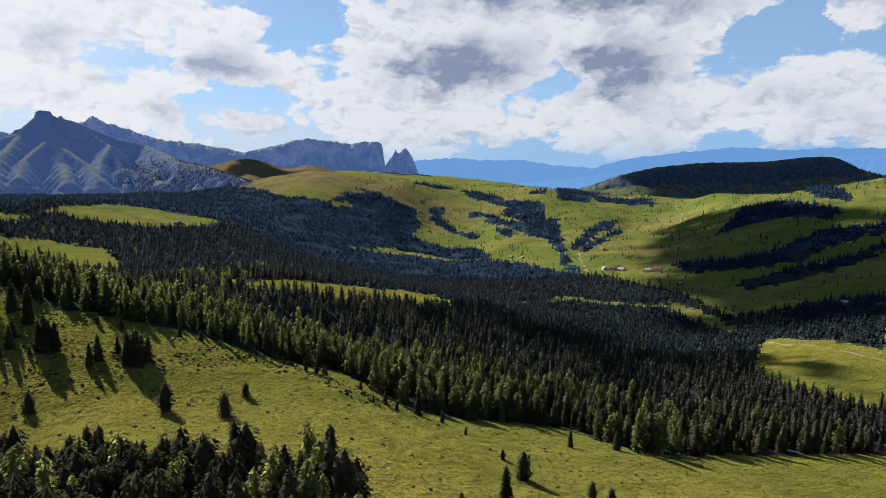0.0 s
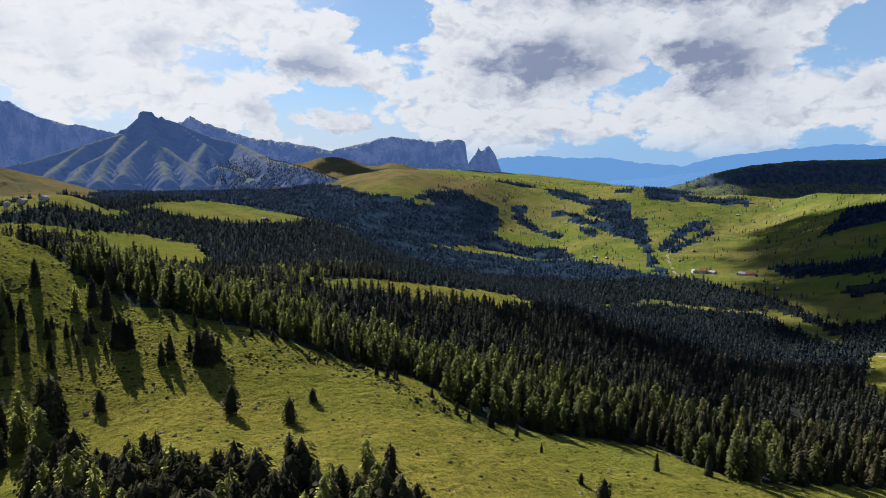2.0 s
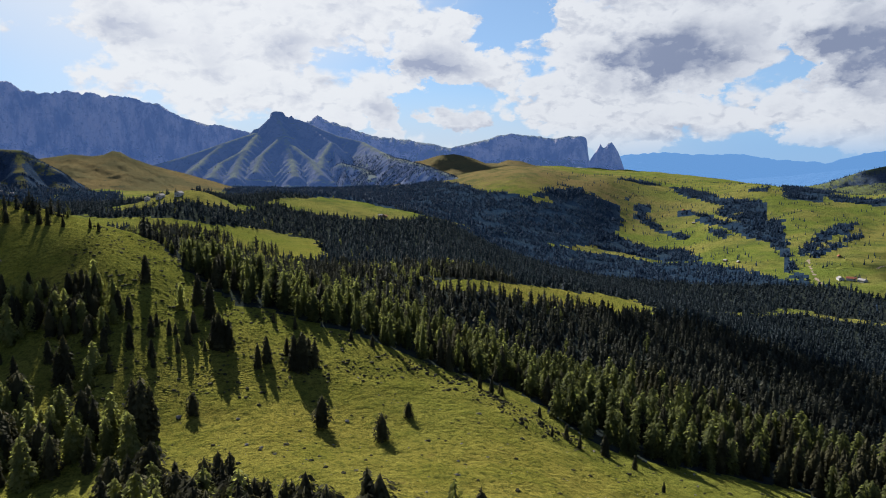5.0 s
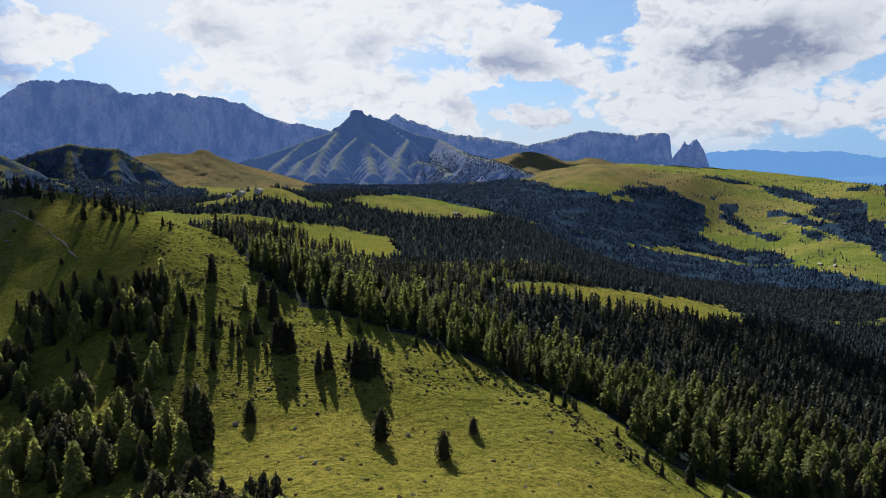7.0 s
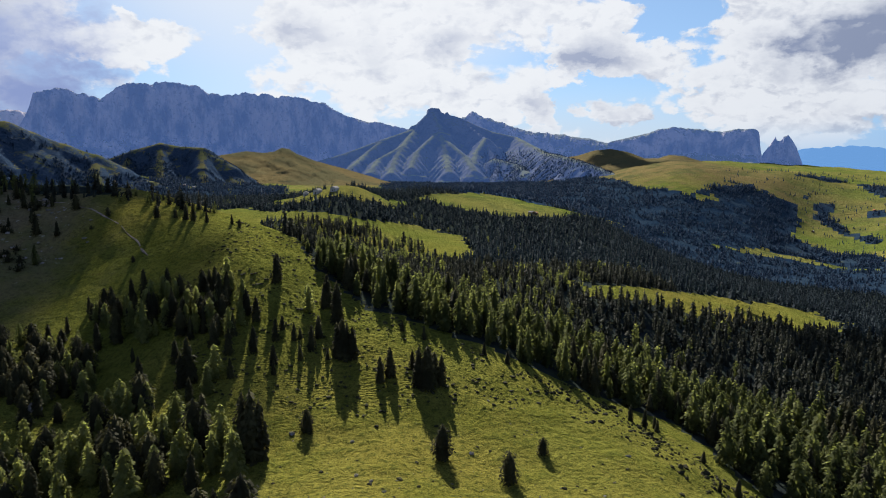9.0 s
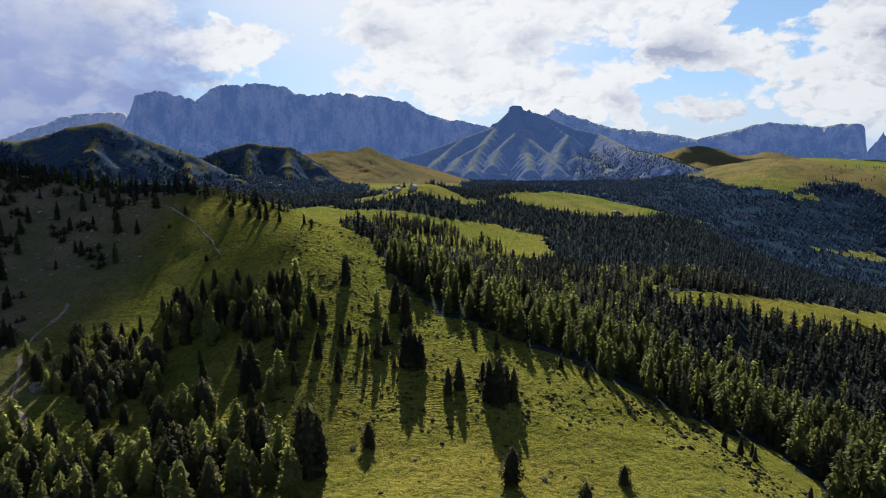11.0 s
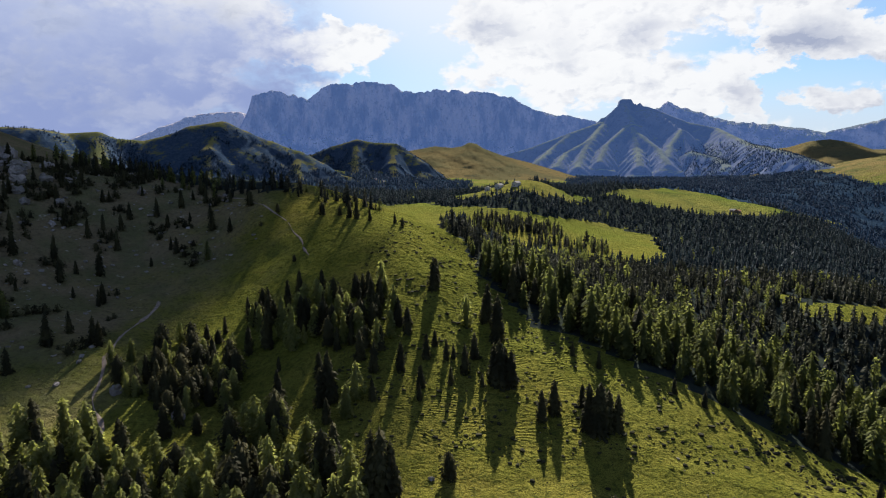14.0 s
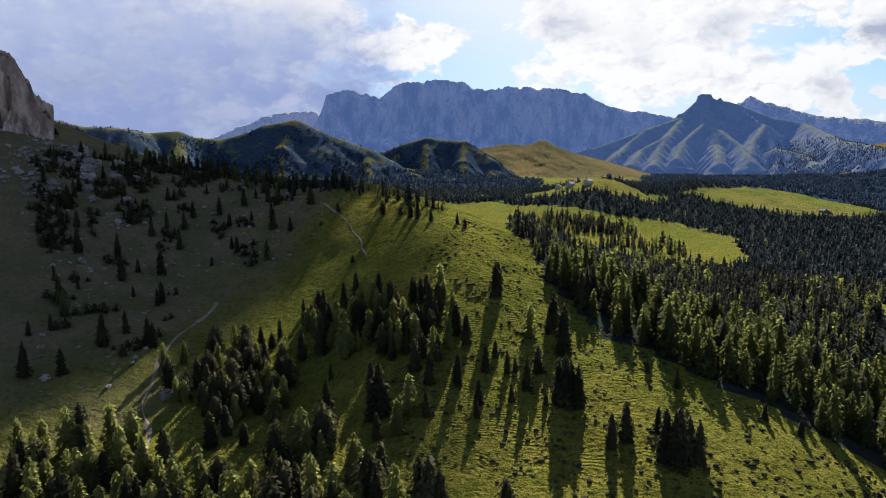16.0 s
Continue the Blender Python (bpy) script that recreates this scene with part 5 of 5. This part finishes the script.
SPRUCE_SPOTS_1 = [(-86, 304, 10.6), (-80, 306, 14.0), (-92, 321, 9.7), (-70, 312, 11.4), (-69, 328, 9.4), (-55, 302, 10.7), (-56, 313, 10.6), (-51, 322, 8.4), (-43, 317, 10.1), (-29, 303, 9.4), (-35, 294, 8.3), (-34, 284, 9.6), (-26, 285, 9.5), (-30, 271, 7.1), (-20, 292, 8.5), (-19, 299, 5.7), (-18, 278, 7.2), (-17, 273, 5.4), (-27, 333, 10.0), (-14, 293, 6.7), (-12, 294, 4.7), (-7, 287, 9.4), (-10, 281, 5.6), (-6, 296, 8.5), (-7, 318, 8.8), (-6, 320, 13.2), (-1, 308, 16.0), (-1, 282, 4.4), (2, 284, 12.4), (4, 283, 14.3), (5, 284, 11.6), (7, 283, 11.5), (-56, 266, 14.8)]
SPRUCE_SPOTS_2 = [(-51, 283, 8.6), (-43, 271, 15.8), (-45, 270, 11.8), (-40, 262, 7.7), (-51, 253, 4.6), (-50, 295, 8.1), (-68, 290, 5.5), (17, 269, 9.0), (20, 272, 9.9), (27, 277, 7.0), (29, 267, 13.3), (31, 266, 13.2), (32, 266, 14.3), (34, 268, 11.1), (36, 268, 10.0), (23, 306, 4.4), (31, 300, 5.6), (60, 292, 5.1), (52, 294, 5.1), (162, 179, 6.8), (184, 178, 7.9), (228, 174, 4.8), (241, 175, 10.7), (92, 123, 10.1), (97, 270, 5.9), (101, 268, 6.3), (105, 270, 4.9), (104, 265, 4.9), (125, 224, 8.0), (131, 216, 5.3), (128, 195, 3.7), (114, 230, 5.8), (116, 224, 4.8)]
SPRUCE_SPOTS_3 = [(112, 248, 4.2), (108, 228, 3.7), (-16, 230, 17.8), (-14, 229, 19.3), (-12, 230, 16.2), (-81, 389, 8.1), (-77, 387, 9.2), (-70, 385, 5.7), (-59, 387, 5.1), (-27, 329, 12.2), (-15, 358, 7.7), (-10, 381, 6.8)]
LARCH_SPOTS_1 = [(-82, 321, 8.9), (-68, 300, 16.7), (-62, 305, 11.9), (-52, 309, 10.9), (-44, 299, 11.7), (-46, 314, 6.2), (-35, 308, 13.3), (-12, 313, 11.5), (-35, 271, 11.9), (-35, 263, 10.4)]
PINE_SPOTS_1 = [(-2, 244, 7.1), (112, 142, 8.6), (123, 127, 4.8), (124, 121, 4.4), (119, 161, 3.6), (79, 122, 4.0), (62, 233, 5.2), (51, 217, 8.7), (35, 227, 10.2), (-96, 393, 6.9), (-87, 392, 4.7), (-94, 358, 3.3), (-55, 385, 4.0), (-142, 410, 8.1), (-123, 402, 4.7)]
rng = np.random.RandomState(77)
for kind, spots in (("spruce", SPRUCE_SPOTS_1 + SPRUCE_SPOTS_2 + SPRUCE_SPOTS_3), ("larch", LARCH_SPOTS_1), ("pine", PINE_SPOTS_1)):
    for x, y, h in spots:
        plant(kind, x, y, h, rng)
for poly, gap, tall, larch, seed in ((LOWER_GROVE, 4.6, 13.5, 0.15, 401), (LARCH_GROVE, 5.4, 12.5, 0.72, 402), (BOWL_GROVE, 5.2, 10.0, 0.2, 403), (MID_GROVE, 6.8, 9.5, 0.35, 405), (SPUR_GROVE, 5.6, 10.5, 0.3, 404)):
    for x, y, z in scatter([poly], [], gap, seed):
        plant("larch" if rng.uniform() < larch else ("pine" if rng.uniform() < 0.40 else "spruce"), x, y, tall * rng.uniform(0.6, 1.15), rng)


# ---- farm buildings ----
def prism(points, depth):
    """A solid from an outline in x-z, drawn out along y."""
    n = len(points)
    v = [(x, -depth / 2, z) for x, z in points] + [(x, depth / 2, z) for x, z in points]
    bm = bmesh.new()
    vs = [bm.verts.new(p) for p in v]
    bm.faces.new(vs[:n][::-1])
    bm.faces.new(vs[n:])
    for i in range(n):
        bm.faces.new((vs[i], vs[(i + 1) % n], vs[n + (i + 1) % n], vs[n + i]))
    bmesh.ops.recalc_face_normals(bm, faces=bm.faces[:])
    return bm


def part(name, bm, mat, parent, label="", at=(0, 0, 0)):
    me = bpy.data.meshes.new(name)
    bm.to_mesh(me)
    bm.free()
    me.materials.append(mat)
    ob = new(name, me)
    ob.parent, ob.location = parent, at
    return tagged(ob, label)


def hut(x, y, turn, w, l, h, wall, roof, label):
    top = new("alpine_hut")
    z = float(ground_height(np.array([x]), np.array([y]))[0])
    top.matrix_world = pose(x, y, z - 0.2, 0, 0, turn)
    ridge = h + w * 0.28
    part("wall", prism([(-w / 2, -1.5), (w / 2, -1.5), (w / 2, h), (0, ridge), (-w / 2, h)], l), wall, top)
    e, t = w / 2 + 0.7, 0.28
    s = (ridge - h) / (w / 2)
    part("roof", prism([(-e, h - 0.7 * s + 0.06), (0, ridge + 0.06), (e, h - 0.7 * s + 0.06), (e, h - 0.7 * s + t), (0, ridge + t), (-e, h - 0.7 * s + t)], l + 1.6), roof, top)
    part("door", prism([(-0.6, 0.1), (0.6, 0.1), (0.6, 2.1), (-0.6, 2.1)], 0.12), DARK_WOOD, top, "", (0, -l / 2 - 0.03, 0))
    for k in (-1, 1):
        part("window", prism([(-0.45, 1.2), (0.45, 1.2), (0.45, 2.2), (-0.45, 2.2)], 0.1), DARK_WOOD, top, "", (k * w * 0.32, -l / 2 - 0.03, 0))
    return tagged(top, label, "hut", "farm huts on the alp")


HUT_SPOTS = [(229, 1240), (223, 1243), (1043, 1059), (1055, 1047), (1062, 1029), (1075, 967), (1079, 953), (1050, 1395), (1046, 1344), (1200, 1224), (1138, 1960), (1327, 1924), (1420, 2122), (998, 823), (1126, 644), (1037, 538), (888, 475), (1147, 2219), (1456, 1172), (1774, 1625)]
HAMLET_SPOTS = [(-145, 1132), (-122, 1097), (-95, 1082), (113, 578), (229, 1239), (-541, 1834), (-575, 1865)]
rng = np.random.RandomState(5)
for i, (x, y) in enumerate(HUT_SPOTS):
    big = i in (2, 3, 4, 5, 6)
    hut(x, y, rng.uniform(-50, 50), 9 if big else 6.5, 15 if big else 9, 4.5 if big else 2.8, PLASTER if big else WOOD_WALL, SHINGLE if i % 3 else RED_ROOF,
        "large white farmhouse with a grey roof in the hamlet" if big else "small weathered wooden hay hut on the pasture")
for i, (x, y) in enumerate(HAMLET_SPOTS):
    hut(x, y, rng.uniform(-40, 40), 8 if i < 3 else 6, 13 if i < 3 else 8, 4.5 if i < 3 else 2.8, PLASTER if i < 3 else WOOD_WALL, SHINGLE,
        "white mountain lodge on the hilltop meadow" if i < 3 else "small wooden hay hut at the meadow edge")


# ---- boulders, stones, shrubs ----
def rock_mesh(seed, subs=2):
    bm = bmesh.new()
    bmesh.ops.create_icosphere(bm, subdivisions=subs, radius=1.0)
    for v in bm.verts:
        p = v.co.copy()
        q = p * 1.3 + Vector((seed * 5.3, seed * 2.1, 0))
        k = 1 + 0.45 * noise.cell(q * 1.3) * 0.5 + 0.4 * noise.noise(q) + 0.2 * noise.noise(q * 3)
        v.co = Vector((p.x * k, p.y * k * 0.8, p.z * k * 0.7))
    v = np.array([tuple(q.co) for q in bm.verts])
    f = np.array([[k.index for k in q.verts] for q in bm.faces])
    bm.free()
    return v, f


def litter(name, polys, gap, sizes, mat, label, category, seed, flat=1.0, subs=1):
    """Stones or shrubs that nobody could count, in one mesh."""
    pts = scatter(polys, [], gap, seed)
    rng = np.random.RandomState(seed)
    pts = pts[rng.uniform(0, 1, len(pts)) < np.clip(0.5 + swell(pts[:, 0], pts[:, 1], 22, seed) * 1.4, 0.04, 1)]
    kinds = [rock_mesh(seed + q, subs) for q in range(6)]
    vs, fs, base = [], [], 0
    for x, y, z in pts:
        v, f = kinds[rng.randint(0, 6)]
        s = sizes[0] + (sizes[1] - sizes[0]) * rng.uniform() ** 3
        a = rng.uniform(0, 6.283)
        w = v * np.array([s * rng.uniform(0.8, 1.3), s, s * flat])
        vs.append(np.stack([w[:, 0] * math.cos(a) - w[:, 1] * math.sin(a) + x, w[:, 0] * math.sin(a) + w[:, 1] * math.cos(a) + y, w[:, 2] + z + 0.3 + s * 0.15], -1))
        fs.append(f + base)
        base += len(v)
    print(name, len(pts))
    return tagged(mesh_object(name, np.concatenate(vs), np.concatenate(fs), mat, False), label, category, kind="stuff")


SPUR_AREA = [(-60, 400), (-60, 300), (-30, 255), (20, 250), (70, 262), (100, 240), (128, 200), (110, 262), (40, 300), (10, 340), (-20, 390)]
MEADOW_AREA = [(-30, 250), (10, 190), (60, 130), (130, 130), (240, 170), (180, 215), (110, 240), (60, 275), (0, 275)]
litter("boulder_field", [BOULDER_FIELD], 3.0, (0.6, 2.6), CRAG, "pale angular limestone blocks in a boulder field", "stones", 16, 0.8, 2)
litter("slope_stones", [LEFT_SLOPE, SHRUB_SLOPE], 4.0, (0.2, 1.5), CRAG, "pale broken limestone stones on the slope", "stones", 11, 0.8)
litter("meadow_stones", [MEADOW_AREA], 7.0, (0.15, 0.7), CRAG, "small grey stones lying in the meadow", "stones", 12, 0.8)
litter("spur_hummocks", [SPUR_AREA], 2.0, (0.2, 0.8), MEADOW, "grassy hummocks and tussocks along the spur", "tussocks", 15, 0.3)
litter("spur_shrubs", [SPUR_AREA], 2.3, (0.25, 1.0), SPRUCE, "low dark alpenrose shrubs along the spur", "shrubs", 13, 0.7, 1)
litter("meadow_shrubs", [MEADOW_AREA], 5.2, (0.12, 0.8), SPRUCE, "low dark shrubs dotted over the meadow", "shrubs", 14, 0.6, 2)

EDGE_AREA = [(63, 289), (81, 294), (96, 288), (104, 257), (113, 235), (117, 222), (105, 217), (98, 232), (89, 250), (77, 270), (63, 279)]
litter("edge_shrubs", [EDGE_AREA], 1.9, (0.3, 1.1), SPRUCE, "low dark shrubs and saplings along the wood edge", "shrubs", 17, 1.0, 1)

BOULDER_SPOTS = [(-262, 392, 6), (-270, 400, 7), (-255, 402, 5), (-280, 410, 8), (-292, 415, 7), (-248, 410, 4), (-300, 425, 9), (-275, 425, 6), (-310, 432, 8), (-240, 372, 4), (-232, 385, 3.5), (-220, 366, 3), (-252, 380, 5), (-265, 372, 5), (-285, 395, 6), (-210, 418, 4), (-112, 270, 3.5), (-87, 264, 3.2), (-205, 330, 3), (-150, 262, 2.5), (83, 169, 0.9), (-6, 243, 1.2), (43, 233, 1.0)]
BOULDERS = []
for q in range(5):
    v, f = rock_mesh(30 + q, 3)
    BOULDERS.append(mesh_object("boulder", v, f, CRAG, False))
for i, (x, y, s) in enumerate(BOULDER_SPOTS):
    z = float(ground_height(np.array([x]), np.array([y]))[0])
    m = pose(x, y, z + s * 0.15, rng.uniform(-20, 20), rng.uniform(-20, 20), rng.uniform(0, 360)) @ Matrix.Diagonal((s * 0.62, s * 0.62, s * 0.7, 1))
    ob = BOULDERS[i] if i < 5 else copy_thing(BOULDERS[i % 5], Matrix.Identity(4))
    ob.matrix_basis = m
    tagged(ob, "weathered grey limestone boulder bedded in the slope", "boulder", "boulders on the slope")
